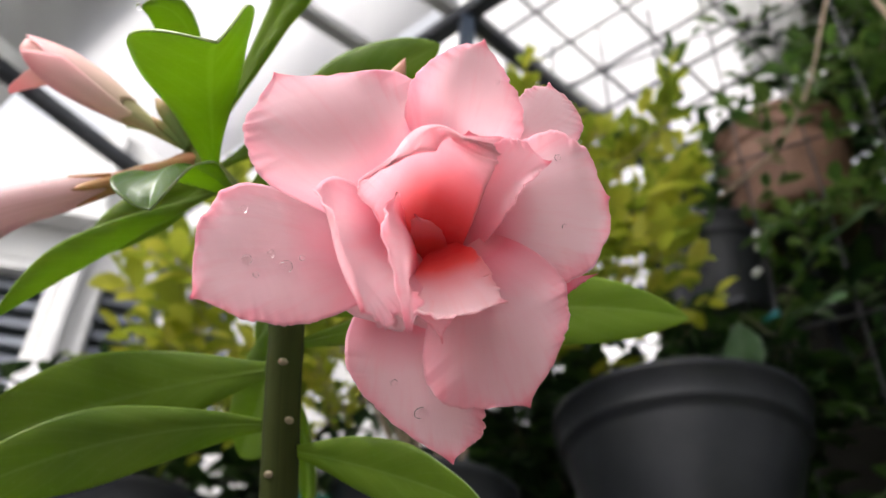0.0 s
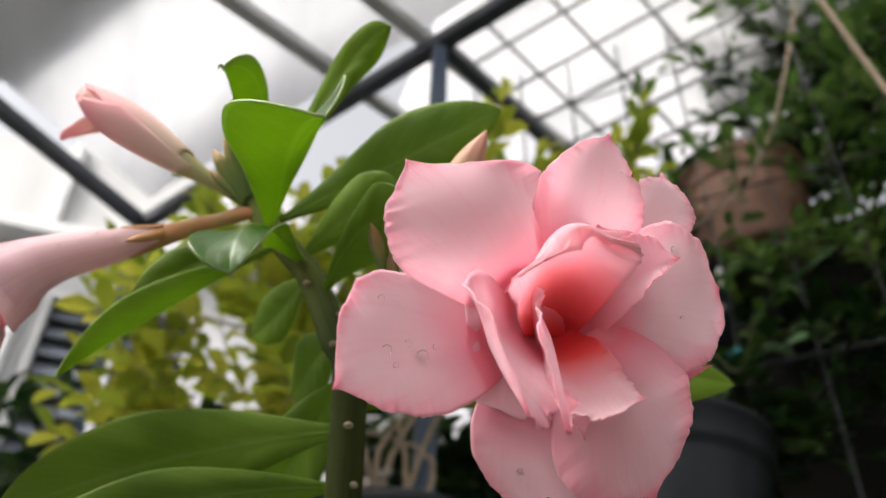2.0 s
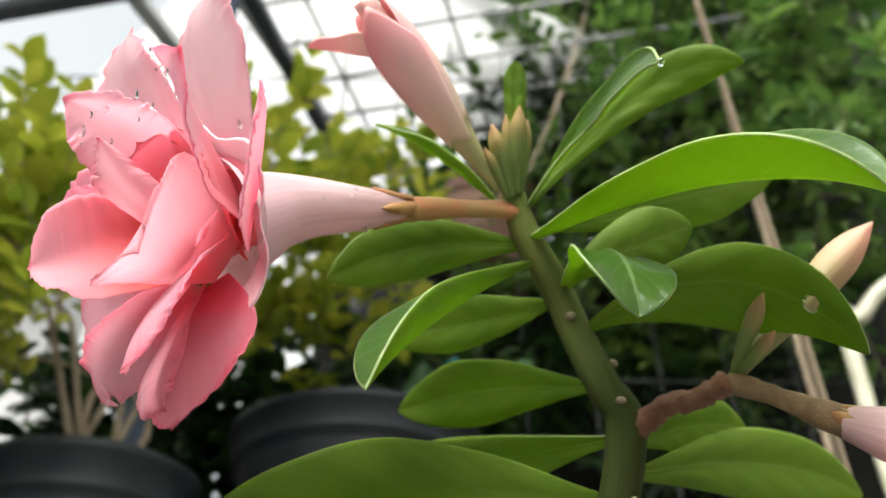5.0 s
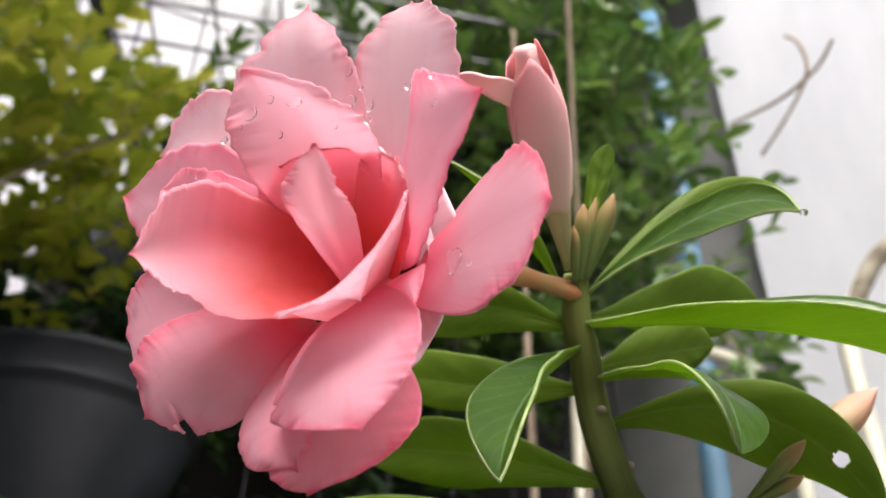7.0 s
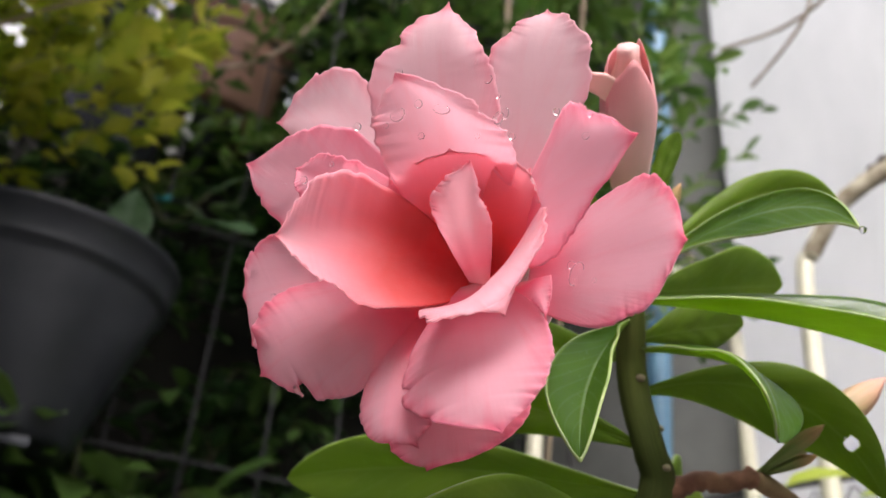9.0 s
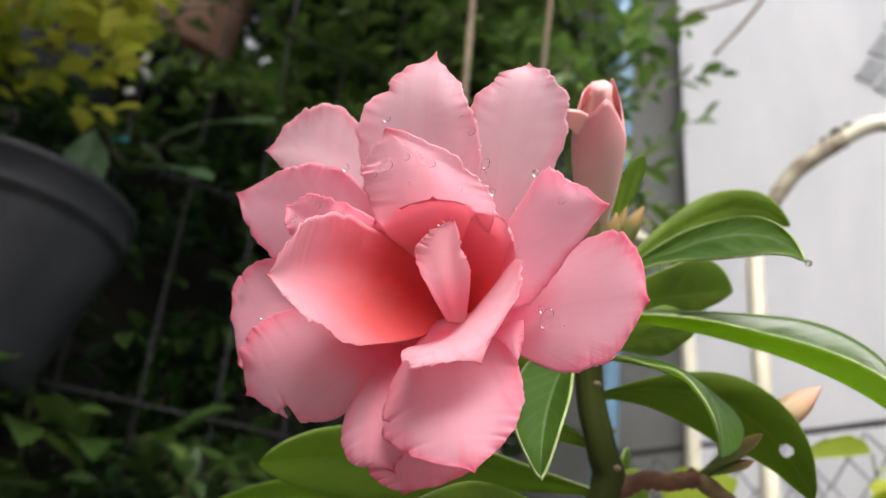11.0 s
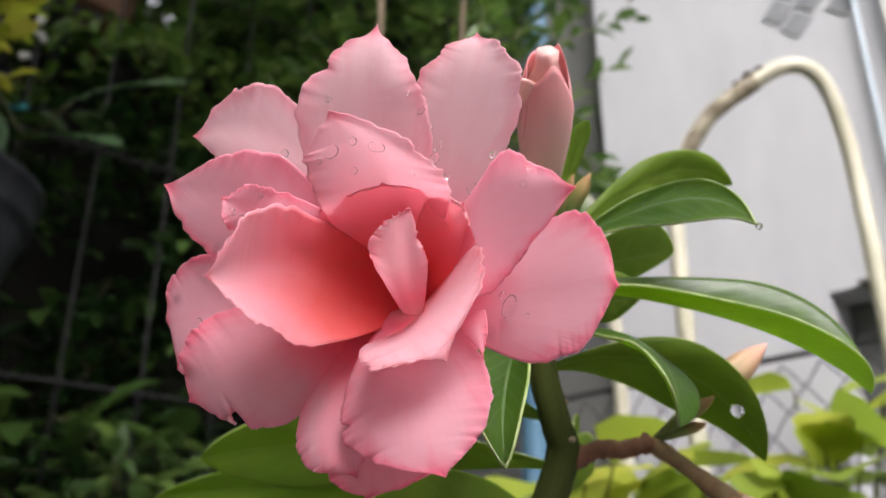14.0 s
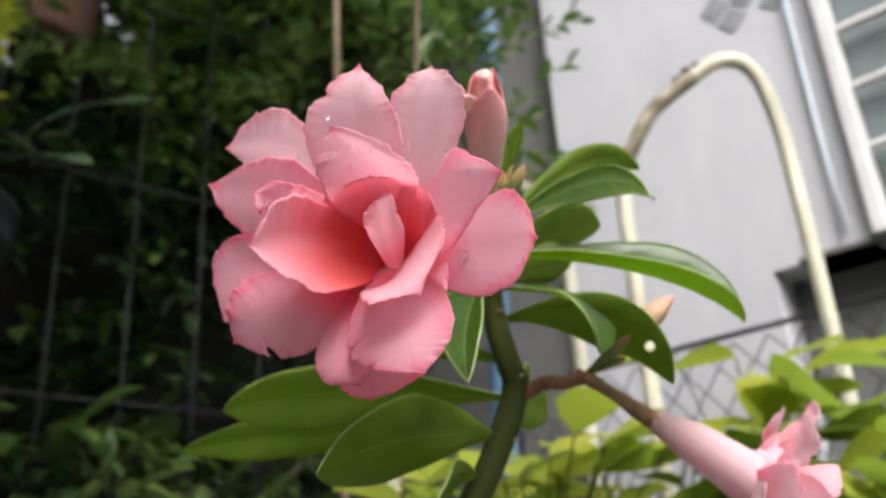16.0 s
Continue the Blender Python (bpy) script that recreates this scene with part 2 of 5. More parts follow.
def gradient_material(name, low, mid, high, rough=0.5, trans=0.25, streaky=1.0, spec=0.4):
    """Colour along the length of a tube or bud (v from foot to tip)."""
    k = Nodes(name)
    vec, u, v = k.uv()
    streak = k.noise(1.0, 3, 0.6, k.stretched(vec, 30.0, 1.5, 1.0))
    f = k.math("ADD", v, k.math("MULTIPLY", k.math("SUBTRACT", streak, 0.5), 0.25))
    col = k.ramp(f, (0.0, low), (0.58, mid), (1.0, high))
    col = k.mix(k.math("MULTIPLY", k.ramp(streak, (0.40, (0, 0, 0)), (0.70, (1, 1, 1))), 0.28 * streaky), col, high)
    col = k.mix(k.math("MULTIPLY", k.ramp(streak, (0.30, (1, 1, 1)), (0.48, (0, 0, 0))), 0.14 * streaky), col, low)
    k.bump(streak, 0.25 * streaky, 0.0006)
    return k.finish(col, rough, spec=spec, translucent=trans)


TUBE = gradient_material("flower_tube", (0.60, 0.40, 0.38), (0.80, 0.56, 0.60), (0.94, 0.72, 0.77), trans=0.35)
BUD = gradient_material("bud", (0.30, 0.36, 0.11), (0.66, 0.54, 0.34), (0.88, 0.52, 0.50), streaky=0.4)
SHOOT = gradient_material("green_shoot", (0.022, 0.024, 0.008), (0.028, 0.038, 0.008), (0.15, 0.18, 0.045), rough=0.72, trans=0.0, streaky=0.25, spec=0.10)
PALEBUD = gradient_material("pale_bud", (0.16, 0.21, 0.05), (0.31, 0.29, 0.12), (0.66, 0.33, 0.26), streaky=0.5)
BUDPETAL = gradient_material("bud_petal", (0.72, 0.57, 0.42), (0.86, 0.55, 0.51), (0.88, 0.42, 0.44), streaky=0.4)
GREENBUD = gradient_material("young_bud", (0.09, 0.18, 0.035), (0.18, 0.27, 0.07), (0.48, 0.27, 0.13))
THROAT = gradient_material("throat", (0.45, 0.02, 0.015), (0.72, 0.06, 0.05), (0.85, 0.22, 0.22))

PLASTIC = mottled("black_pot_plastic", (0.010, 0.0118, 0.0150), (0.020, 0.0222, 0.0270), 14, 0.40, 0.10, 0.001, spec=0.32)
TERRACOTTA = mottled("brown_pot_clay", (0.10, 0.050, 0.032), (0.17, 0.09, 0.058), 16, 0.75, 0.2, 0.002)
SOIL = mottled("soil", (0.03, 0.02, 0.013), (0.07, 0.05, 0.03), 40, 0.9, 0.8, 0.006)
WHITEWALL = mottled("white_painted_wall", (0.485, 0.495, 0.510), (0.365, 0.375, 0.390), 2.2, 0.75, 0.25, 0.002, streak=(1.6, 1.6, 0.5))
# General grey; the window recess and house corner use it with their shade included.
GREYWALL = mottled("grey_and_shade", (0.11, 0.115, 0.11), (0.17, 0.175, 0.165), 3.5, 0.85, 0.35, 0.003)
# Near-black base colour stands in for the deep shade behind the leaves.
DARKWALL = mottled("shade_black_wall", (0.007, 0.007, 0.005), (0.016, 0.015, 0.010), 5, 0.9, 0.5, 0.006)
BEAM = mottled("blue_black_steel", (0.030, 0.034, 0.044), (0.055, 0.060, 0.072), 12, 0.5, 0.15, 0.001)
BLUESTEEL = mottled("blue_painted_steel", (0.045, 0.07, 0.12), (0.07, 0.10, 0.155), 14, 0.5, 0.15, 0.001)
GREYSTEEL = mottled("grey_purlin", (0.42, 0.42, 0.42), (0.55, 0.55, 0.55), 10, 0.5, 0.1, 0.001)
WIRE = mottled("galvanised_wire", (0.016, 0.017, 0.019), (0.032, 0.032, 0.035), 60, 0.45, 0.2, 0.0005, metallic=0.4)
LATTICE = mottled("grey_lattice_steel", (0.07, 0.073, 0.078), (0.13, 0.13, 0.135), 40, 0.5, 0.2, 0.0005)
CREAM = mottled("cream_pvc", (0.54, 0.52, 0.42), (0.34, 0.33, 0.24), 9, 0.4, 0.1, 0.001)
DIRT = mottled("dirt_specks", (0.02, 0.018, 0.014), (0.05, 0.04, 0.03), 80, 0.9, 0.6, 0.002)
BLUEPVC = mottled("blue_pvc", (0.07, 0.17, 0.26), (0.11, 0.22, 0.32), 12, 0.4, 0.1, 0.001)
TWIG = mottled("dry_twig", (0.20, 0.15, 0.10), (0.32, 0.25, 0.18), 60, 0.8, 0.4, 0.001)
FRAMEWHITE = mottled("white_window_paint", (0.60, 0.60, 0.59), (0.48, 0.48, 0.47), 8, 0.5, 0.15, 0.001)
GROUND = mottled("concrete_ground", (0.13, 0.125, 0.12), (0.19, 0.185, 0.175), 4, 0.9, 0.4, 0.004)
TILE = mottled("grey_vent_tile", (0.16, 0.17, 0.18), (0.24, 0.25, 0.26), 30, 0.5, 0.2, 0.001)
GREENPOT = mottled("green_plastic", (0.01, 0.10, 0.07), (0.02, 0.15, 0.10), 12, 0.4, 0.1, 0.001)

SHEET = Nodes("translucent_roof_sheet")
SHEET = SHEET.finish(SHEET.mix(SHEET.ramp(SHEET.noise(1.6, 4, 0.6, SHEET.stretched(SHEET.obj(), 3.0, 0.5, 1.0)), (0.35, (0, 0, 0)), (0.7, (1, 1, 1))), (0.86, 0.86, 0.86), (0.70, 0.70, 0.71)), 0.5, translucent=0.70)
SOFFIT = Nodes("grey_soffit_board")
SOFFIT = SOFFIT.finish(SOFFIT.mix(SOFFIT.noise(2.5, 4, 0.6, SOFFIT.obj()), (0.58, 0.59, 0.58), (0.72, 0.73, 0.72)), 0.5, translucent=0.45)
GLASS = Nodes("window_glass")
GLASS = GLASS.finish(GLASS.mix(GLASS.noise(6, 3, 0.5, GLASS.obj()), (0.10, 0.13, 0.13), (0.16, 0.19, 0.19)), 0.12, spec=0.6)
DROP = Nodes("water")
DROP.bsdf.inputs["Transmission Weight"].default_value = 1.0
DROP.bsdf.inputs["IOR"].default_value = 1.33
DROP = DROP.finish((1.0, 1.0, 1.0), 0.02)

# Near-black greens: deep shade inside the hedge is put into the leaf colour.
FOL_SHADED = foliage_material("shaded_hedge_leaves", (0.008, 0.026, 0.006), (0.020, 0.056, 0.012), (0.078, 0.150, 0.033))
FOL_MID = foliage_material("mid_leaves", (0.036, 0.080, 0.016), (0.070, 0.135, 0.025), (0.125, 0.20, 0.042))
FOL_BRIGHT = foliage_material("bright_leaves", (0.040, 0.095, 0.018), (0.085, 0.165, 0.028), (0.17, 0.26, 0.055))
FOL_YELLOW = foliage_material("yellow_green_leaves", (0.24, 0.33, 0.032), (0.47, 0.52, 0.052), (0.72, 0.67, 0.095), tmix=0.66)
FOL_LIME = foliage_material("lime_leaves", (0.17, 0.26, 0.03), (0.36, 0.44, 0.05), (0.52, 0.54, 0.09), tmix=0.48)


# ---- mesh helpers ----
def smooth(me):
    me.polygons.foreach_set("use_smooth", [True] * len(me.polygons))
    return me


def mesh_of(name, verts, faces, mat, uvs=None, soft=True):
    me = bpy.data.meshes.new(name)
    me.from_pydata([tuple(v) for v in verts], [], faces)
    if uvs is not None:
        layer = me.uv_layers.new(name="UVMap")
        idx = np.empty(len(me.loops), dtype=np.int32)
        me.loops.foreach_get("vertex_index", idx)
        layer.data.foreach_set("uv", np.asarray(uvs, dtype=np.float32)[idx].ravel())
    me.materials.append(mat)
    if soft:
        smooth(me)
    me.update()
    return me


def put(name, me, parent=None, label=""):
    ob = new(name, me)
    ob.parent = parent
    return tagged(ob, label=label)


def part(name, bm, mat, parent, label="", soft=False):
    me = bpy.data.meshes.new(name)
    bm.normal_update()
    bm.to_mesh(me)
    bm.free()
    me.materials.append(mat)
    if soft:
        smooth(me)
    return put(name, me, parent, label)


def thing(name, label, category, at=(0, 0, 0), group="", kind=""):
    ob = new(name)
    ob.empty_display_size = 0.05
    ob.location = at
    return tagged(ob, label, category, group, kind)


def thicken(ob, t):
    m = ob.modifiers.new("thickness", "SOLIDIFY")
    m.thickness, m.offset = t, 0.0
    return ob


def bezier(pts, n):
    """Smooth curve through points (Catmull-Rom)."""
    p = [np.array(q, float) for q in pts]
    p = [2 * p[0] - p[1]] + p + [2 * p[-1] - p[-2]]
    out = []
    for i in range(1, len(p) - 2):
        for j in range(n):
            t = j / n
            a, b, c, d = p[i - 1], p[i], p[i + 1], p[i + 2]
            out.append(0.5 * (2 * b + (c - a) * t + (2 * a - 5 * b + 4 * c - d) * t * t + (3 * b - a - 3 * c + d) * t ** 3))
    out.append(p[-2])
    return np.array(out)


def tube_mesh(name, pts, radii, mat, seg=14, n=6, lumps=0.0, seed=0, capped=True, flatten=1.0):
    """A round stem along a smooth line; u round it, v along it."""
    c = bezier(pts, n)
    rr = np.interp(np.linspace(0, 1, len(c)), np.linspace(0, 1, len(radii)), radii)
    rng = np.random.RandomState(seed)
    tan = np.gradient(c, axis=0)
    tan /= np.linalg.norm(tan, axis=1)[:, None] + 1e-12
    ref = np.array([0.31, 0.87, 0.38])
    a = np.cross(tan[0], ref)
    a /= np.linalg.norm(a)
    verts, uvs, faces = [], [], []
    for i in range(len(c)):
        a = a - tan[i] * a.dot(tan[i])
        a /= np.linalg.norm(a)
        b = np.cross(tan[i], a)
        for j in range(seg):
            th = 2 * math.pi * j / seg
            r = rr[i] * (1 + lumps * rng.uniform(-1, 1))
            verts.append(c[i] + r * (math.cos(th) * a + math.sin(th) * flatten * b))
            uvs.append((abs(2 * j / seg - 1), i / (len(c) - 1)))
    for i in range(len(c) - 1):
        for j in range(seg):
            k = (j + 1) % seg
            faces.append((i * seg + j, i * seg + k, (i + 1) * seg + k, (i + 1) * seg + j))
    if capped:
        faces.append(tuple(range(seg))[::-1])
        faces.append(tuple(range((len(c) - 1) * seg, len(c) * seg)))
    return mesh_of(name, verts, faces, mat, uvs)


def box_bm(sx, sy, sz, bevel=0.0, at=(0, 0, 0), turn=None):
    bm = bmesh.new()
    bmesh.ops.create_cube(bm, size=1.0)
    bmesh.ops.scale(bm, vec=(sx, sy, sz), verts=bm.verts)
    if bevel:
        bmesh.ops.bevel(bm, geom=bm.edges[:], offset=bevel, segments=2, affect="EDGES", profile=0.7)
    if turn is not None:
        bmesh.ops.transform(bm, matrix=turn, verts=bm.verts)
    bmesh.ops.translate(bm, vec=at, verts=bm.verts)
    return bm


def bar_bm(a, b, w, h, bevel=0.003):
    """A square bar from a to b."""
    a, b = Vector(a), Vector(b)
    q = (b - a).to_track_quat("X", "Z").to_matrix().to_4x4()
    return box_bm((b - a).length, w, h, bevel, (a + b) / 2, q)


def lathe(name, profile, mat, seg=48):
    """Turned shape from (radius, height) pairs."""
    verts, faces, uvs = [], [], []
    m = len(profile)
    for j in range(seg):
        th = 2 * math.pi * j / seg
        for i, (r, z) in enumerate(profile):
            verts.append((r * math.cos(th), r * math.sin(th), z))
            uvs.append((j / seg, i / (m - 1)))
    for j in range(seg):
        k = (j + 1) % seg
        for i in range(m - 1):
            faces.append((j * m + i, k * m + i, k * m + i + 1, j * m + i + 1))
    return mesh_of(name, verts, faces, mat, uvs)


# ---- the desert rose ----
plant = thing("desert_rose", "desert rose plant with two pink double flowers and wet green leaves", "flowering plant")
PETAL_COUNT = [0]
PETAL_POINTS = {}


def flower_frame(origin, u, v, n):
    return np.array(origin), np.array(u), np.array(v), np.array(n)


def conic(a, m, b, full, t):
    """An arc from a to b that passes m half way; full swells it towards a square."""
    k = ((2 + 2 * full) * m - a - b) / (2 * full)
    w0, w1, w2 = (1 - t) ** 2, 2 * full * t * (1 - t), t * t
    return (w0[:, None] * a + w1[:, None] * k + w2[:, None] * b) / (w0 + w1 + w2)[:, None]


def uneven(rng, t, knots):
    """A smooth random line between -1 and 1 along t."""
    h = rng.uniform(-1, 1, knots + 2)
    q = np.clip(t, 0, 1) * knots
    i = np.floor(q).astype(int)
    f = 0.5 - 0.5 * np.cos(math.pi * (q - i))
    return h[i] * (1 - f) + h[i + 1] * f


def petal(flower, base, left, tip, right, bulge=1.0, ruffle=0.95, mat=None, sharp=0.0, spike=1.1, full=1.0, foot=4.5, tears=(), roll=0.0):
    """One petal in the flower's own millimetres: foot, one shoulder, tip and the other shoulder; swelling of the blade, ruffled edge, tears (side, place, depth, width), roll of the rim outwards."""
    (O, U, V, N), holder = flower
    rng = np.random.RandomState(100 + PETAL_COUNT[0])
    PETAL_COUNT[0] += 1
    nu, nv = 39, 104
    base, left, tip, right = (np.array(q, float) for q in (base, left, tip, right))
    face = np.cross(right - base, left - base)
    face /= np.linalg.norm(face)
    if face[2] < 0:
        face = -face
    across = (right - left) / np.linalg.norm(right - left)
    t = np.linspace(0, 1, nv)
    s = np.linspace(-1, 1, nu)
    el = conic(base - across * foot, left, tip, full, t)
    er = conic(base + across * foot, right, tip, full, t)
    ec = conic(base, 0.5 * (left + right) * 0.85 + 0.15 * (base + tip) / 2 + face * bulge, tip, 1.0, t)
    pinch = 1 - sharp * np.sin(math.pi / 2 * np.clip((t - 0.45) * 2.2, 0, 1))
    middle = 0.5 * (el + er)
    el, er = middle + (el - middle) * pinch[:, None], middle + (er - middle) * pinch[:, None]
    # ragged margin with a few small tears
    size = np.linalg.norm(tip - base)
    grow = np.clip((t - 0.25) * 3, 0, 1)
    for e, sgn in ((el, -1), (er, 1)):
        rag = 0.020 * uneven(rng, t, 9) + 0.011 * uneven(rng, t, 24) + 0.006 * uneven(rng, t, 52)
        for sd, at, deep, wide in (*tears, (sgn, rng.uniform(0.5, 0.85), rng.uniform(0.008, 0.022), 0.012)):
            if sd == sgn:
                rag -= deep * np.exp(-(np.abs(t - at) / wide) ** 1.3)
        out = e - middle
        out /= np.linalg.norm(out, axis=1)[:, None] + 1e-9
        e += out * (rag * size * grow * (1 - t ** 5))[:, None]
    S, T = np.meshgrid(s, t)
    G = ec[:, None, :] * (1 - S * S)[..., None] + el[:, None, :] * (0.5 * S * (S - 1))[..., None] + er[:, None, :] * (0.5 * S * (S + 1))[..., None]
    nor = np.cross(np.gradient(G, axis=1), np.gradient(G, axis=0))
    nor /= np.linalg.norm(nor, axis=2)[..., None] + 1e-9
    nor *= np.where((nor @ face) < 0, -1.0, 1.0)[..., None]
    nor[-1] = nor[-2].mean(0)
    ph = rng.uniform(0, 6.28, 12)
    rim = np.abs(S) ** 2.6 * np.clip(T * 1.8, 0, 1)
    scale = min(1.0, size / 32)
    waves = [1.2 * np.sin(6.0 * t + ph[k]) + 0.60 * uneven(rng, t, 8) + 0.30 * uneven(rng, t, 18) for k in (0, 1)]
    crimp = [0.42 * uneven(rng, t, 30) + 0.28 * uneven(rng, t, 50) for _ in (0, 1)]
    lift = ruffle * rim * np.where(S < 0, waves[0][:, None], waves[1][:, None])
    lift += np.abs(S) ** 7 * np.clip((T - 0.3) * 3, 0, 1) * np.where(S < 0, crimp[0][:, None], crimp[1][:, None])
    lift *= 1 - 0.75 * T ** 10
    fade = T * (1 - T) * 4 * np.sqrt(1 - 0.6 * T)
    lift += 0.62 * ruffle * np.sin(3.6 * S + ph[4] + 1.5 * T) * fade + 0.14 * scale * np.sin(8 * S + ph[5] + 2 * T) * fade * (1 - T ** 2)
    lift += 0.10 * np.sin(6.0 * T + ph[7]) * np.sin(2.5 * S + ph[8])
    lift *= 0.35 + 0.65 * scale
    G = G + nor * lift[..., None]
    if roll:
        # the rim turns over and shows its pale inner face
        axis = (tip - base) / np.linalg.norm(tip - base)
        q = np.clip((np.maximum(np.abs(S), T ** 3) - 0.66) / 0.34, 0, 1) ** 1.6 * np.clip((T - 0.35) * 4, 0, 1)
        out = S[..., None] * across + (T ** 2)[..., None] * axis
        out -= out[..., 2:] * np.array((0, 0, 0.8))
        out /= np.linalg.norm(out, axis=2)[..., None] + 1e-9
        G += (out * roll - np.array((0, 0, 0.55 * roll))) * q[..., None]
    G += ((tip - middle[nv // 2]) / (np.linalg.norm(tip - middle[nv // 2]) + 1e-9)) * (spike * np.exp(-(1 - T) / 0.022))[..., None]
    local = G.reshape(-1, 3)
    verts = O + (local[:, :1] * U + local[:, 1:2] * V + local[:, 2:] * N) / 1000
    # first map: angle and distance from the foot, for veins; second: nearness to the margin
    axis = (middle[nv // 2] - base) / np.linalg.norm(middle[nv // 2] - base)
    root = base - axis * 3.0
    d = local - root
    far = np.linalg.norm(d, axis=1)
    side = d @ np.cross(face, axis) / (far + 1e-9)
    v = np.clip((far - 3.0) / (np.linalg.norm(tip - root) - 3.0), 0, 1)
    u = 0.5 + 0.5 * side
    faces = [(i * nu + j, i * nu + j + 1, (i + 1) * nu + j + 1, (i + 1) * nu + j) for i in range(nv - 1) for j in range(nu - 1)]
    PETAL_POINTS.setdefault(holder.name, []).extend(local)
    me = mesh_of("petal", verts, faces, mat or PETAL, np.stack([u, v], 1))
    margin = np.stack([np.maximum(np.abs(S), T ** 3).ravel(), T.ravel()], 1).astype(np.float32)
    idx = np.empty(len(me.loops), dtype=np.int32)
    me.loops.foreach_get("vertex_index", idx)
    me.uv_layers.new(name="Margin").data.foreach_set("uv", margin[idx].ravel())
    if np.mean(np.cross(np.gradient(G, axis=1), np.gradient(G, axis=0)) @ face) < 0:
        me.flip_normals()
    me.materials.append(PETAL_BACK)
    ob = thicken(put("petal", me, holder), 0.00022)
    ob.modifiers["thickness"].material_offset = 1
    return ob


def funnel(frame_, holder, centre, r0, r1, h0, h1):
    """The throat: a red funnel inside the ring of petals."""
    O, U, V, N = frame_
    seg, m = 28, 9
    verts, faces, uvs = [], [], []
    for i in range(m):
        t = i / (m - 1)
        for j in range(seg):
            th = 2 * math.pi * j / seg
            r = (r0 + (r1 - r0) * t ** 1.4) * (1 + 0.05 * math.sin(5 * th))
            p = np.array((centre[0] * t + r * math.cos(th), centre[1] * t + r * math.sin(th), h0 + (h1 - h0) * t))
            verts.append(O + (U * p[0] + V * p[1] + N * p[2]) / 1000)
            uvs.append((abs(2 * j / seg - 1), t))
    for i in range(m - 1):
        for j in range(seg):
            k = (j + 1) % seg
            faces.append((i * seg + j, i * seg + k, (i + 1) * seg + k, (i + 1) * seg + j))
    faces.append(tuple(range(seg))[::-1])
    return thicken(put("throat", mesh_of("throat", verts, faces, THROAT, uvs), holder, "deep red flower throat"), 0.0004)


def flare(frame_, holder, ring):
    """The back of the corolla: the tube opens into a ruffled bell behind the petals. ring: centre u, v, radius and height of each hoop."""
    O, U, V, N = frame_
    seg = 60
    c = bezier([(u, v, r, h) for u, v, r, h in ring], 5)
    verts, faces, uvs = [], [], []
    for i, (u, v, r, h) in enumerate(c):
        t = i / (len(c) - 1)
        for j in range(seg):
            th = 2 * math.pi * j / seg
            rr = r * (1 + t * (0.07 * math.sin(5 * th + 0.6) + 0.03 * math.sin(11 * th + 2)))
            hh = h + t * (0.8 * math.sin(5 * th + 2.2) + 0.4 * math.sin(9 * th))
            verts.append(O + (U * (u + rr * math.cos(th)) + V * (v + rr * math.sin(th)) + N * hh) / 1000)
            uvs.append((abs(2 * j / seg - 1), 0.55 + 0.45 * t))
    for i in range(len(c) - 1):
        for j in range(seg):
            k = (j + 1) % seg
            faces.append((i * seg + j, i * seg + k, (i + 1) * seg + k, (i + 1) * seg + j))
    return thicken(put("corolla", mesh_of("corolla", verts, faces, TUBE, uvs), holder, "pale pink back of the corolla"), 0.0004)


def sepals(parent, at, way, n, length, width, spread=0.35):
    """Small pointed calyx lobes round a foot."""
    way = Vector(way).normalized()
    a = way.orthogonal().normalized()
    b = way.cross(a)
    for i in range(n):
        th = 2 * math.pi * i / n + 0.3
        out = a * math.cos(th) + b * math.sin(th)
        tang = way.cross(out)
        verts, faces = [], []
        for k in range(5):
            t = k / 4
            w = width * (1 - t) ** 0.7 * (0.7 + 0.6 * t)
            c = Vector(at) + out * (width * 1.1 + spread * length * t * 0.5) + way * length * t
            for s in (-1, 0, 1):
                verts.append(c + tang * s * w + out * (0.25 * width * (1 - s * s)))
        for k in range(4):
            for s in range(2):
                faces.append((k * 3 + s, k * 3 + s + 1, k * 3 + s + 4, k * 3 + s + 3))
        uv = [(0.5, k / 4) for k in range(5) for _ in range(3)]
        thicken(put("sepal", mesh_of("sepal", verts, faces, CALYX, uv), parent), 0.0005)


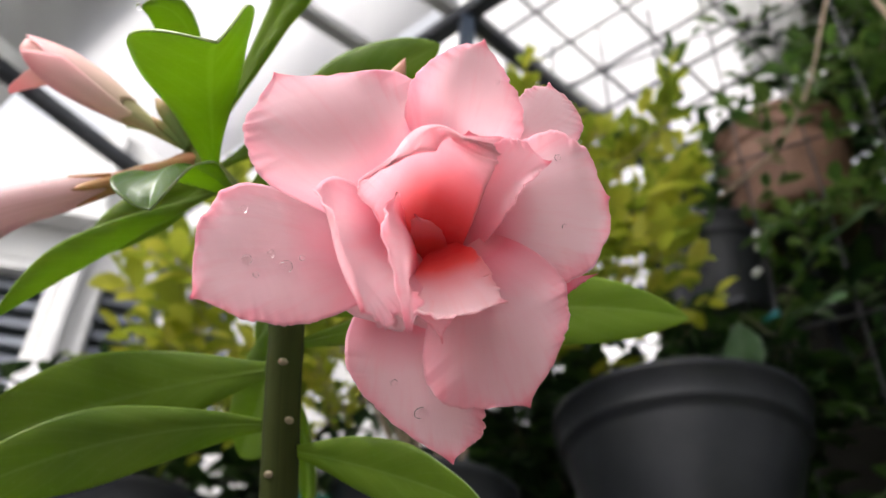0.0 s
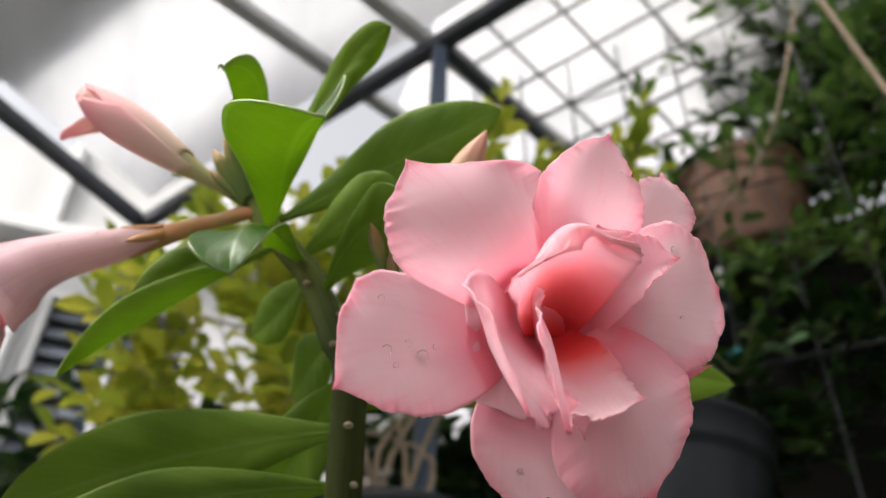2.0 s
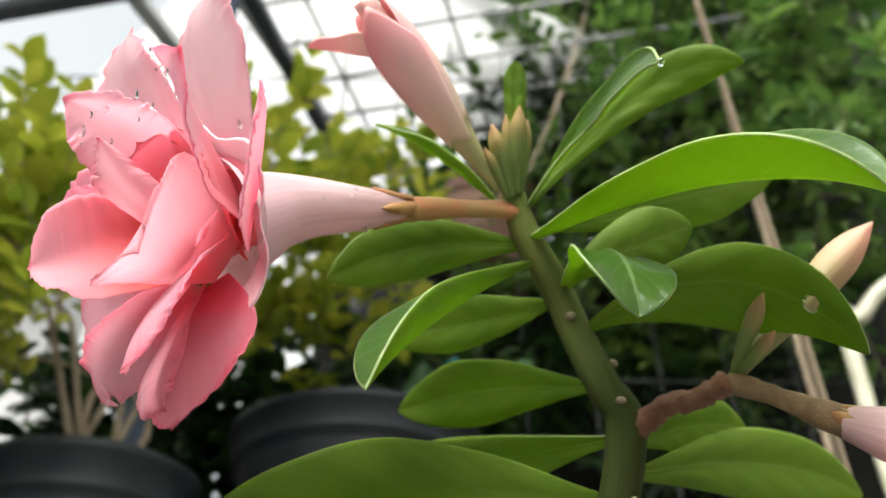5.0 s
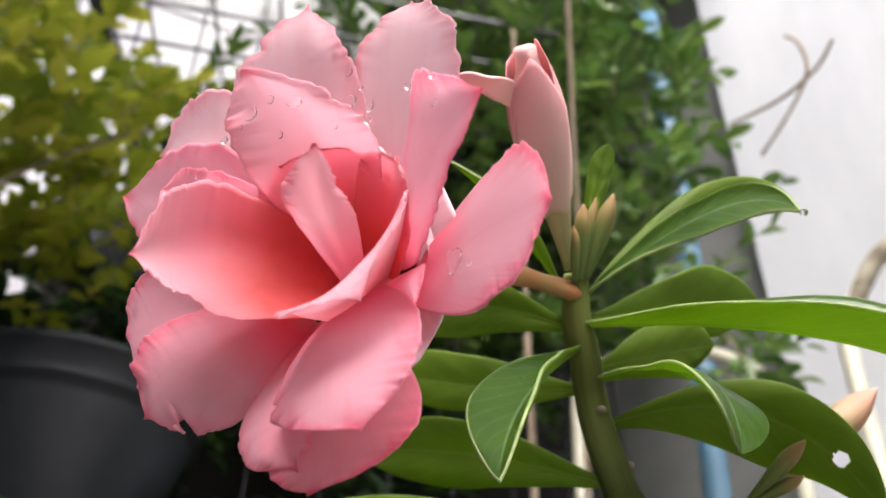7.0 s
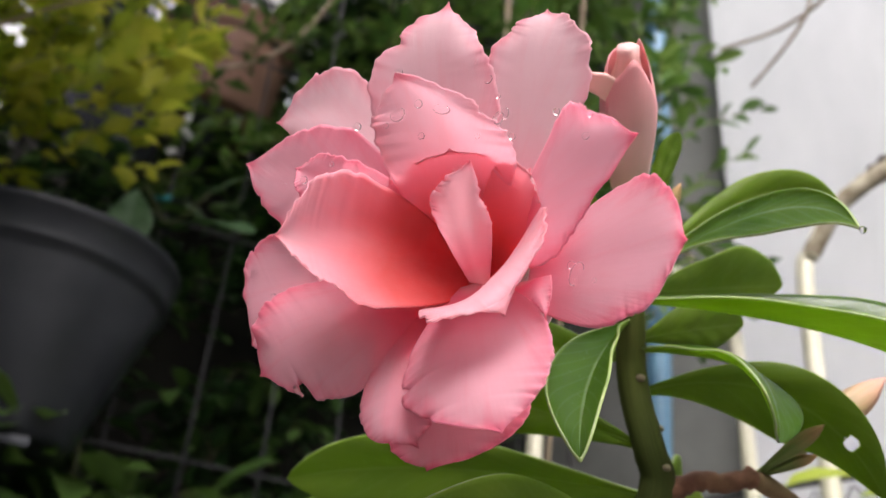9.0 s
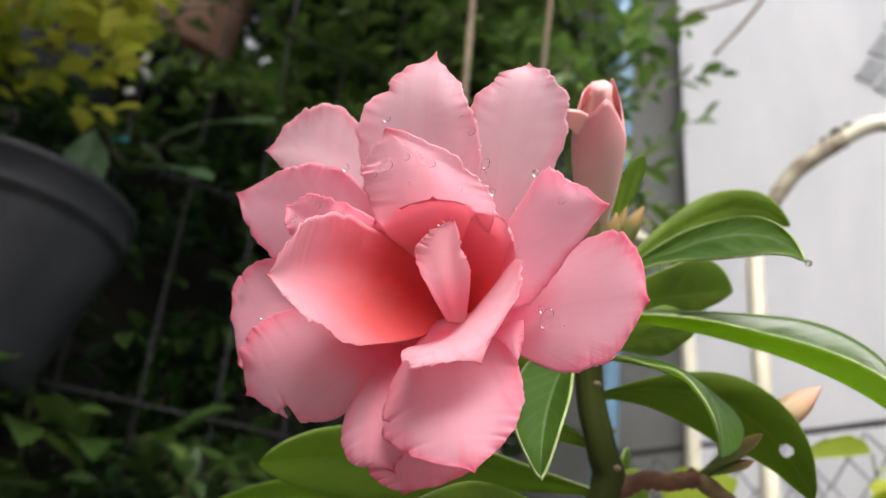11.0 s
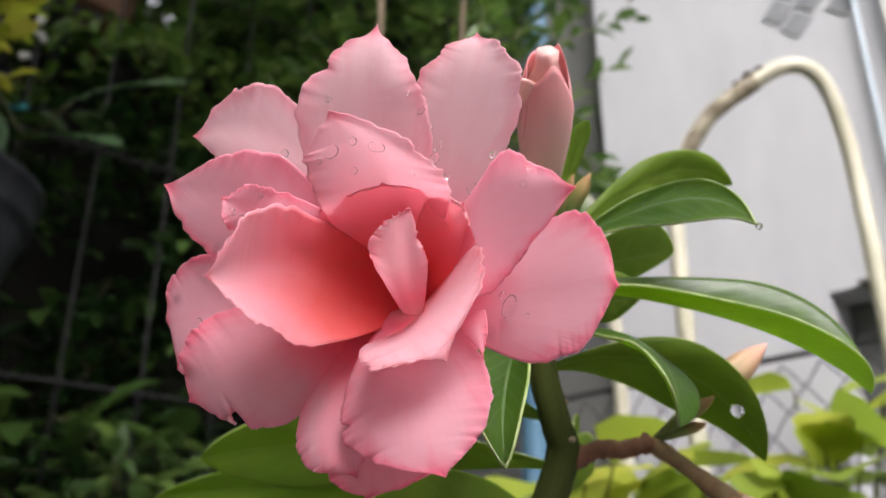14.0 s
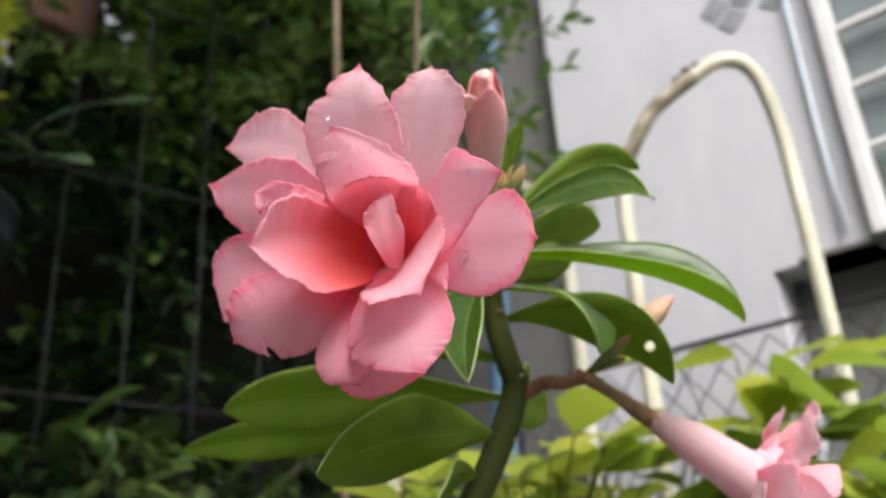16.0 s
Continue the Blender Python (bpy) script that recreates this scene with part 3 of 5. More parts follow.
def leaf(base, tip, width, up=(0, 0, 1), arch=0.006, fold=0.25, roll=0.0, twist=0.0, mat=None, hole=None, curl=0.0, parent=None, droop=0.0, widest=0.64):
    """A fleshy leaf from base to tip: half width, side that looks up, arch, V fold, rolled edges, twist in degrees."""
    rng = np.random.RandomState(int(abs(base[0] * 9e4 + tip[1] * 7e4 + tip[2] * 5e4)) % 99991)
    nu, nv = 15, 30
    base, tip, up = np.array(base, float), np.array(tip, float), np.array(up, float)
    axis = tip - base
    length = np.linalg.norm(axis)
    up = up - axis * up.dot(axis) / length ** 2
    up /= np.linalg.norm(up)
    ctrl = base + axis * 0.45 + up * arch * 2
    verts, uvs, faces = [], [], []
    ph = rng.uniform(0, 6.28, 4)
    for i in range(nv):
        t = i / (nv - 1)
        c = (1 - t) ** 2 * base + 2 * t * (1 - t) * ctrl + t * t * tip
        tan = 2 * (1 - t) * (ctrl - base) + 2 * t * (tip - ctrl)
        tan /= np.linalg.norm(tan)
        c = c + up * length * 0.018 * math.sin(6.3 * t + ph[2]) * t * (1 - t) * 4
        c = c - np.array((0, 0, 1)) * droop * max(0, t - 0.55) ** 2
        side = np.cross(tan, up)
        side /= np.linalg.norm(side)
        nor = np.cross(side, tan)
        a = radians(twist) * t
        side, nor = side * math.cos(a) + nor * math.sin(a), nor * math.cos(a) - side * math.sin(a)
        w = 0.10 + 0.90 * math.sin(math.pi / 2 * min(1, t / widest)) ** 1.5 if t < widest else max(0.0, 1 - ((t - widest) / (1 - widest)) ** 2.3) ** 0.62
        w = max(w, 0.012) * width
        for j in range(nu):
            s = 2 * j / (nu - 1) - 1
            ang = fold + roll * abs(s)
            p = c + side * s * w * math.cos(ang) + nor * (abs(s) * w * math.sin(ang))
            p = p + nor * (w * s * s * (0.12 * math.sin(8 * t + ph[0] + (2 if s > 0 else 0)) + 0.05 * math.sin(19 * t + ph[1] + 3 * s)))
            p = p + nor * (w * curl * max(0.0, t - 0.6) ** 2 * 6)
            p = p - nor * (0.0006 * (1 - min(1, abs(s) * 5)) * (1 - t))
            verts.append(p)
            uvs.append((j / (nu - 1), t))
    for i in range(nv - 1):
        for j in range(nu - 1):
            if hole and abs(i - hole[0]) <= 1 and abs(j - hole[1]) <= 1:
                continue
            faces.append((i * nu + j, i * nu + j + 1, (i + 1) * nu + j + 1, (i + 1) * nu + j))
    ob = put("leaf", mesh_of("leaf", verts, faces, mat or LEAF, uvs), parent or plant)
    return thicken(ob, 0.0009)


def blade(base, left, tip, right, mid, widest=0.62, hole=None, wave=0.8, parent=None, mat=None):
    """A fleshy leaf in millimetres: foot, one shoulder, tip, other shoulder and the rib between them; hole is eaten through at that place."""
    base, left, tip, right, mid = (np.array(q, float) for q in (base, left, tip, right, mid))
    rng = np.random.RandomState(int(abs(base[0] * 90 + tip[1] * 70 + tip[2] * 50)) % 99991)
    nu, nv = (23, 48) if hole is None else (61, 130)
    t, s = np.linspace(0, 1, nv) ** 0.94, np.linspace(-1, 1, nu)
    t[0], t[-1] = 0, 1
    ec = conic(base, mid, tip, 1.0, t)
    tan = np.gradient(ec, axis=0)
    tan /= np.linalg.norm(tan, axis=1)[:, None]
    grow = 0.10 + 0.90 * np.sin(math.pi / 2 * np.clip(t / widest, 0, 1)) ** 1.35
    close = np.clip(1 - (np.clip(t - widest, 0, 1) / (1 - widest)) ** 1.9, 0, 1) ** 0.78
    w = np.where(t < widest, grow, close)
    ph = rng.uniform(0, 6.28, 8)
    halves = []
    for k, side in enumerate((left - mid, right - mid)):
        side = side - tan * (tan @ side)[:, None] * 0.7
        halves.append(side * (w * (1 + 0.05 * np.sin(6 * t + ph[4 + k]) + 0.02 * np.sin(17 * t + ph[6 + k])))[:, None])
    S, T = np.meshgrid(s, t)
    A = np.abs(S)[..., None]
    edge = np.where((S < 0)[..., None], halves[0][:, None, :], halves[1][:, None, :])
    # two halves that meet in a soft keel along the rib
    G = ec[:, None, :] + edge * A
    nor = np.cross(np.gradient(G, axis=1), np.gradient(G, axis=0))
    nor /= np.linalg.norm(nor, axis=2)[..., None] + 1e-9
    nor[-1] = nor[-2].mean(0)
    nor *= np.where(nor[..., 2:] < 0, -1.0, 1.0)
    turn = np.where(S < 0, 0.0, 1.9)
    lift = wave * S * S * (0.9 * np.sin(7 * T + ph[0] + turn) + 0.4 * np.sin(16 * T + ph[1] + turn)) * np.sin(math.pi * T)
    lift += 0.9 * (np.abs(S) ** 5) * np.sin(math.pi * T) - 1.2 * np.sin(math.pi * np.abs(S)) * np.sin(math.pi * T) * 0.5
    lift += 0.18 * np.sin(34 * T - 5 * np.abs(S) + ph[2]) * np.sin(math.pi * T) * np.sin(math.pi * np.abs(S))
    lift -= 0.35 * np.exp(-(S / 0.10) ** 2) * (1 - T)
    G = G + nor * lift[..., None]
    flat = G.reshape(-1, 3)
    faces = [(i * nu + j, i * nu + j + 1, (i + 1) * nu + j + 1, (i + 1) * nu + j) for i in range(nv - 1) for j in range(nu - 1)]
    if hole is not None:
        c = flat[np.linalg.norm(flat - np.array(hole, float), axis=1).argmin()]
        faces = [f for f in faces if np.linalg.norm(flat[list(f)].mean(0) - c) > 1.9]
    uvs = np.stack([0.5 + 0.5 * S.ravel(), T.ravel()], 1)
    me = mesh_of("leaf", flat / 1000, faces, mat or LEAF, uvs)
    if np.mean(np.cross(np.gradient(G, axis=1), np.gradient(G, axis=0))[..., 2]) < 0:
        me.flip_normals()
    for m in (LEAF_BACK, LEAF_EDGE):
        me.materials.append(m)
    ob = thicken(put("leaf", me, parent or plant), 0.00065)
    ob.modifiers["thickness"].material_offset = 1
    ob.modifiers["thickness"].material_offset_rim = 2
    return ob


def bud(foot, top, radius, mat, n_open=0, parent=None, label="", neck=0.35, twist=0.5, blunt=0.03):
    """A closed bud: spindle with twisted folds."""
    foot, top = np.array(foot, float), np.array(top, float)
    ax = top - foot
    ln = np.linalg.norm(ax)
    ax /= ln
    a = np.cross(ax, (0.3, 0.8, 0.5))
    a /= np.linalg.norm(a)
    b = np.cross(ax, a)
    seg, m = 20, 22
    verts, uvs, faces = [], [], []
    for i in range(m):
        t = i / (m - 1)
        if t < 0.72:
            r = neck + (1 - neck) * (math.sin(math.pi / 2 * t / 0.72)) ** 1.6
        else:
            r = max(blunt, 1 - ((t - 0.72) / 0.28) ** 1.8)
        for j in range(seg):
            th = 2 * math.pi * j / seg
            rr = radius * r * (1 + 0.07 * t * math.sin(5 * th + 6 * twist * t))
            verts.append(foot + ax * ln * t + rr * (math.cos(th) * a + math.sin(th) * b))
            uvs.append((abs(2 * j / seg - 1), t))
    for i in range(m - 1):
        for j in range(seg):
            k = (j + 1) % seg
            faces.append((i * seg + j, i * seg + k, (i + 1) * seg + k, (i + 1) * seg + j))
    faces += [tuple(range(seg))[::-1], tuple(range((m - 1) * seg, m * seg))]
    return put("bud", mesh_of("bud", verts, faces, mat, uvs), parent or plant, label)


# stem, shoot and side branch
put("stem", tube_mesh("stem", [(-0.010, 0.100, 0.0), (-0.012, 0.098, 0.20), (-0.018, 0.088, 0.48), (-0.022, 0.075, 0.60), (-0.026, 0.048, 0.655), (-0.031, 0.026, 0.69), (-0.0343, 0.0154, 0.7134), (-0.0394, 0.0162, 0.723), (-0.0433, 0.0187, 0.735), (-0.0483, 0.0193, 0.745), (-0.0557, 0.0181, 0.752), (-0.063, 0.0176, 0.759), (-0.070, 0.0150, 0.767)],
    [0.030, 0.024, 0.009, 0.0058, 0.0053, 0.0050, 0.0049, 0.0044, 0.0043, 0.0041, 0.0040, 0.0038, 0.0030], SHOOT, 16, 8, 0.02, 3), plant, "grey-green fleshy stem with leaf scars")
put("side_branch", tube_mesh("side_branch", [(-0.0343, 0.0165, 0.711), (-0.0325, 0.006, 0.716), (-0.030, -0.003, 0.7165), (-0.0279, -0.0101, 0.7185)], [0.0033, 0.0026, 0.0024, 0.0031], BARK, 12, 8, 0.22, 4), plant, "rough red-brown side branch")
SCAR = mottled("leaf_scar", (0.16, 0.13, 0.08), (0.24, 0.20, 0.13), 300, 0.7, 0.3, 0.0003)
for x, y, z, r, th in ((-0.0285, 0.038, 0.672, 0.0057, 4.2), (-0.0302, 0.030, 0.684, 0.0056, 5.0), (-0.032, 0.0228, 0.697, 0.0055, 4.6), (-0.0365, 0.0158, 0.7180, 0.0049, 4.0), (-0.041, 0.0175, 0.7290, 0.0045, 5.2), (-0.0455, 0.019, 0.7400, 0.0042, 3.7), (-0.0275, 0.042, 0.665, 0.0058, 5.3)):
    bm = bmesh.new()
    bmesh.ops.create_icosphere(bm, subdivisions=2, radius=1.0)
    for q in bm.verts:
        q.co = Vector((q.co.x * 0.0014, q.co.y * 0.0014, q.co.z * 0.0010)) + Vector((x + r * math.cos(th), y + r * math.sin(th), z))
    part("leaf_scar", bm, SCAR, plant, "small tan leaf scar", True)
# leaves of the shoot, from the top down
blade((-62, 17, 757), (-80.5, -37, 740), (-57.5, -64, 723.5), (-54, -39.5, 756.5), (-62, -34, 743), 0.66)
blade((-66, 13, 764), (-55, -18, 798), (-41.5, -40.5, 792.5), (-47, -18, 789), (-51, -18, 793))
blade((-67, 14, 763), (-72, -20, 780), (-83, -38, 761), (-77, -20, 765), (-73, -20, 774))
blade((-60, 15, 760), (-36, -9, 785), (-2.5, -24.5, 788), (-23, -3, 770), (-28, -6, 776))
blade((-52, 18, 750), (-45, 0, 765), (-30.5, -11, 762.5), (-35, 4, 753), (-39, 1, 758))
blade((-50, 18, 748), (-79, -7, 730), (-70.5, -15.5, 714.5), (-60, -16, 731), (-67, -9, 737), 0.72)
blade((-44, 18, 738), (-41, -25, 744), (-27.3, -41.3, 712.5), (-30, -18, 727), (-37, -19, 738), hole=(-33.3, -34.4, 725.2))
blade((-60, 18, 752), (-95, 31, 727), (-108, 22.5, 700), (-86.5, 17, 735.5), (-87.5, 23.5, 726), 0.60)
blade((-60, 19, 757), (-84, 34, 763), (-100, 50, 744), (-77, 40, 750), (-80, 37, 757))
blade((-49, 20, 746), (-58, 47, 758), (-60, 78, 758), (-50, 51, 745), (-53, 49, 751))
blade((-39, 18, 724), (-45, 53, 745), (-42, 90, 744), (-35, 57, 730), (-39, 54, 738))
blade((-35, 19, 712), (-47, 75, 727), (-42, 123, 716), (-30, 79, 708), (-37, 76, 720))
blade((-32, 24, 700), (-26, 92, 715), (-13, 152, 709), (-16, 94, 701), (-20, 92, 710))
blade((-32, 24, 699), (-86, 40, 704), (-119, 63, 677), (-75, 53, 680), (-80, 46, 692), 0.58)
blade((-30, 32, 686), (-78, 31, 683), (-115, 40, 652), (-72, 42, 668), (-75, 36, 676), 0.58)
blade((-29, 34, 680), (-6, 9, 675), (17.4, -5.2, 654), (-4, 22, 663), (-4, 15, 669))
blade((-31, 20, 704), (30, 10, 734), (85, 10, 728), (35, 17, 713), (32, 14, 724), 0.55)
blade((-31, 18, 711), (-6, 12, 731), (22, 13, 731), (-1, 18, 718), (-3, 15, 725))
blade((-71, 13, 768), (-79, 8, 787), (-81.3, 0.8, 796), (-75.5, 4, 785), (-77, 6, 786), 0.7, wave=0.2)
blade((-66, 18, 762), (-84, 30, 784), (-97, 38, 790), (-85, 24, 777), (-83, 27, 779))

# flower facing the first station
fa = put("flower", tube_mesh("flower_tube", [(-0.0250, -0.0320, 0.7010), (-0.0225, -0.0440, 0.6930), (-0.0185, -0.0550, 0.6850), (-0.0140, -0.0620, 0.6797), (-0.0119, -0.0655, 0.6785)], [0.0036, 0.0072, 0.0084, 0.0094, 0.0110], TUBE, 22, 6, capped=False), plant, "pink double flower with wet ruffled petals")
FRAME_A = flower_frame((-0.0137, -0.0758, 0.6713), (0.9997, 0.0232, 0.0000), (0.0119, -0.5098, 0.8602), (0.0200, -0.8600, -0.5100))
flower_a = (FRAME_A, fa)
petal(flower_a, (-1.4, 4.5, -15.0), (-30.1, 6.9, -3.0), (-28.7, 25.2, -9.0), (-1.2, 27.3, -7.0), bulge=1.8, ruffle=1.2, full=1.35, tears=((-1, 0.7, 0.03, 0.02),))
petal(flower_a, (-4.0, -2.8, -15.0), (-32.6, 4.0, -6.0), (-34.8, -16.0, -2.0), (-18.3, -18.2, -2.0), bulge=1.5, ruffle=1.0, sharp=0.08)
petal(flower_a, (4.9, 8.0, -15.0), (-5.7, 27.4, -3.0), (6.2, 37.6, -4.0), (16.0, 25.3, -5.0), bulge=1.0, sharp=0.05)
petal(flower_a, (15.7, 18.7, -14.0), (15.8, 31.3, -12.0), (21.6, 35.0, -11.0), (28.4, 27.2, -8.0), bulge=0.5)
petal(flower_a, (8.6, 6.4, -15.0), (22.0, 25.7, -9.0), (35.2, 15.4, -9.0), (28.9, -2.0, -3.0), bulge=1.5, ruffle=0.8)
petal(flower_a, (0.6, -7.6, -14.0), (-7.3, -25.0, -9.0), (12.2, -36.3, -5.0), (17.5, -25.6, -6.0), bulge=1.5, sharp=0.05, ruffle=0.6)
petal(flower_a, (10.6, 1.7, -10.0), (5.4, -24.1, -1.0), (22.9, -24.6, 0.0), (27.1, -4.0, -1.0), bulge=1.5, ruffle=1.0)
petal(flower_a, (27.2, -4.1, -7.0), (29.2, -4.6, -6.0), (33.2, -0.4, -5.0), (29.8, -0.6, -6.0), bulge=0.3, ruffle=0.2, mat=PETAL_D)
petal(flower_a, (6.0, 6.9, -14.0), (-2.9, 15.3, -2.0), (5.6, 19.3, -1.0), (15.3, 18.6, -2.0), bulge=0.5, ruffle=0.6)
petal(flower_a, (9.5, 3.6, -14.0), (10.6, 18.7, 1.0), (19.0, 16.4, 3.4), (15.8, 8.6, -0.0), bulge=-1.0, ruffle=0.6, sharp=0.1)
petal(flower_a, (6.2, -0.7, -17.0), (-10.1, 3.9, 11.0), (1.9, 13.1, 10.0), (7.2, 11.2, 12.0), bulge=-9.0, ruffle=0.35, mat=INNER_C, full=1.5, spike=0.1, roll=3.2)
petal(flower_a, (0.9, 0.3, -14.0), (-18.0, 5.4, 6.0), (-9.9, -14.7, 19.5), (-2.3, -14.1, 12.0), bulge=-2.0, ruffle=1.5, full=1.3)
petal(flower_a, (5.4, 0.6, -14.0), (-1.7, -14.6, 16.0), (13.2, -9.0, 9.0), (11.7, -1.5, -2.0), bulge=-1.0, ruffle=1.2, mat=INNER_A)
petal(flower_a, (1.6, -1.4, -12.0), (-7.3, 4.0, 10.0), (-2.2, -16.1, 18.0), (-0.1, -8.7, 6.0), bulge=-0.6, ruffle=1.7, mat=PETAL)
petal(flower_a, (3.4, -12.0, 5.0), (1.6, -14.3, 7.0), (4.6, -16.5, 8.0), (6.1, -13.5, 7.0), bulge=0.2, ruffle=0.3)
petal(flower_a, (3.4, -2.3, -15.0), (-1.5, 2.6, -9.0), (-0.2, 4.4, -7.0), (5.3, 3.2, -10.0), bulge=0.5, ruffle=0.2, mat=INNER)
flare(FRAME_A, fa, ((1.6, 0.9, 11.0, -13.0), (2.0, 0.5, 13.0, -11.5), (3.0, 0.0, 17.0, -10.0)))
funnel(FRAME_A, fa, (2, 1), 3.0, 8.5, -28, -14)
put("peduncle", tube_mesh("peduncle", [(-0.0279, -0.0101, 0.7185), (-0.0265, -0.020, 0.711), (-0.0250, -0.0325, 0.7005)], [0.0026, 0.0023, 0.0034], STALK, 12, 6, 0.12, 9), plant, "tan flower stalk")
sepals(fa, (-0.0255, -0.0300, 0.7025), (0.15, -0.75, -0.5), 5, 0.010, 0.0022)

# flower facing the last station
fb = put("flower", tube_mesh("flower_tube", [(-0.0952, 0.0300, 0.7565), (-0.1060, 0.0310, 0.7510), (-0.1180, 0.0320, 0.7450), (-0.1250, 0.0335, 0.7410), (-0.1291, 0.0350, 0.7379), (-0.1321, 0.0370, 0.7359), (-0.1354, 0.0380, 0.7337)], [0.0036, 0.0052, 0.0067, 0.0082, 0.0100, 0.0122, 0.0146], TUBE, 22, 6, capped=False), plant, "pink double flower with wet ruffled petals")
FRAME_B = flower_frame((-0.1554, 0.0340, 0.7256), (-0.0000, -1.0000, 0.0000), (-0.4392, 0.0000, 0.8984), (-0.8984, 0.0000, -0.4392))
flower_b = (FRAME_B, fb)
petal(flower_b, (-14.2, 3.5, -26.0), (-31.7, 14.6, -17.0), (-43.4, 28.8, -20.0), (-24.8, 35.7, -18.0), bulge=1.5, sharp=0.05, mat=PETAL)
petal(flower_b, (-1.6, 0.5, -26.0), (2.0, 33.6, -17.0), (14.1, 41.4, -19.0), (21.7, 28.7, -18.0), bulge=1.5, sharp=0.12, mat=PETAL)
petal(flower_b, (-8.1, 1.0, -24.0), (-18.2, 32.1, -9.0), (-3.2, 43.3, -12.0), (6.0, 28.7, -10.0), bulge=1.5, sharp=0.26, spike=1.6, tears=((-1, 0.66, 0.03, 0.02), (1, 0.6, 0.02, 0.02)), mat=PETAL)
petal(flower_b, (-16.3, -0.9, -24.0), (-37.8, 0.6, -13.0), (-46.3, 19.0, -12.0), (-24.3, 23.3, -9.0), bulge=1.0, sharp=0.15, mat=PETAL_B)
petal(flower_b, (-23.2, -2.7, -23.0), (-40.8, -16.1, -14.0), (-49.3, -16.1, -14.6), (-46.8, 3.4, -15.0), bulge=1.0, mat=PETAL_B)
petal(flower_b, (-13.4, -11.7, -19.0), (-23.4, -31.0, -6.0), (-12.6, -35.6, -5.0), (-8.6, -27.0, -8.0), bulge=1.0, mat=PETAL_B)
petal(flower_b, (-9.2, -12.0, -20.0), (-18.8, -33.1, -6.0), (-10.1, -39.6, -4.4), (6.6, -31.5, -13.0), bulge=1.0, mat=PETAL_D, sharp=0.05)
petal(flower_b, (-14.7, -9.6, -20.0), (-27.7, -27.5, -8.0), (-46.0, -22.5, -12.0), (-41.3, -6.5, -12.0), bulge=2.0, sharp=0.05, tears=((-1, 0.70, 0.13, 0.022),), mat=PETAL_B)
petal(flower_b, (6.5, -8.2, -20.0), (25.0, -17.2, -3.0), (35.8, -4.6, -1.6), (29.5, 7.5, -12.7), bulge=1.5, ruffle=0.5, sharp=0.04, mat=PETAL_B)
petal(flower_b, (-1.9, -7.7, -18.0), (-13.4, -26.1, 0.0), (6.5, -31.7, 9.0), (14.2, -20.6, 1.0), bulge=2.0, ruffle=0.8, tears=((-1, 0.50, 0.07, 0.016),), mat=PETAL_B)
petal(flower_b, (3.4, -0.6, -22.0), (16.4, -4.2, -5.0), (30.1, 11.8, 4.4), (20.4, 19.6, 1.0), bulge=0.5, sharp=0.22, full=1.4, mat=PETAL_B)
petal(flower_b, (-13.5, 1.5, -18.0), (-29.8, 7.7, -4.0), (-31.9, 15.2, -4.6), (-20.9, 16.5, -5.0), bulge=-0.5, sharp=0.1, mat=PETAL_B)
petal(flower_b, (-6.6, -0.1, -22.0), (-15.2, 17.7, -2.0), (-8.4, 27.2, 3.0), (9.0, 16.2, -5.0), bulge=-1.5, ruffle=1.2, full=1.6, mat=INNER_M, tears=((1, 0.72, 0.05, 0.03),))
petal(flower_b, (-5.8, -2.4, -23.0), (-15.9, 11.4, -9.0), (-3.2, 15.0, -7.0), (9.2, 9.9, -11.0), bulge=-3.0, ruffle=0.6, mat=INNER_D, full=1.4)
petal(flower_b, (-3.3, -7.0, -23.0), (3.9, 11.2, -9.0), (10.1, 10.3, -10.0), (11.0, -0.3, -10.0), bulge=-2.5, ruffle=0.5, mat=INNER_D)
petal(flower_b, (-5.9, -6.2, -22.0), (-19.6, -9.9, 4.0), (-31.9, 2.2, 4.8), (-21.0, 13.2, -2.0), bulge=-6.0, ruffle=0.35, sharp=0.1, mat=INNER)
petal(flower_b, (-3.5, -10.5, -20.0), (-6.0, -13.0, 7.0), (7.7, -13.6, 6.0), (14.0, 3.3, -4.0), bulge=-3.0, ruffle=0.8, mat=INNER_M, full=1.3)
petal(flower_b, (-0.3, -8.5, -10.0), (-3.7, 5.4, 3.0), (4.0, 10.8, 6.0), (3.8, 3.4, -3.0), bulge=1.6, ruffle=1.0, mat=PETAL, full=2.0, spike=0.2, foot=2.0)
petal(flower_b, (8.9, -8.7, -9.0), (10.1, -12.3, -5.0), (12.8, -14.9, -2.0), (13.7, -11.8, -4.0), bulge=0.4, ruffle=0.4, mat=PETAL_B)
flare(FRAME_B, fb, ((-4.0, -1.5, 14.4, -21.8), (-4.5, -1.5, 16.5, -20.4), (-5.5, -2.0, 21.0, -18.0)))
funnel(FRAME_B, fb, (-1, 0), 3.0, 9.0, -40, -22)
put("peduncle", tube_mesh("peduncle", [(-0.0680, 0.0160, 0.7630), (-0.0800, 0.0230, 0.7610), (-0.0955, 0.0301, 0.7564)], [0.0024, 0.0022, 0.0034], CALYX, 12, 6, 0.10, 8), plant, "orange-brown flower stalk")
sepals(fb, (-0.0925, 0.0288, 0.7575), (-0.88, 0.15, -0.42), 5, 0.012, 0.0022)

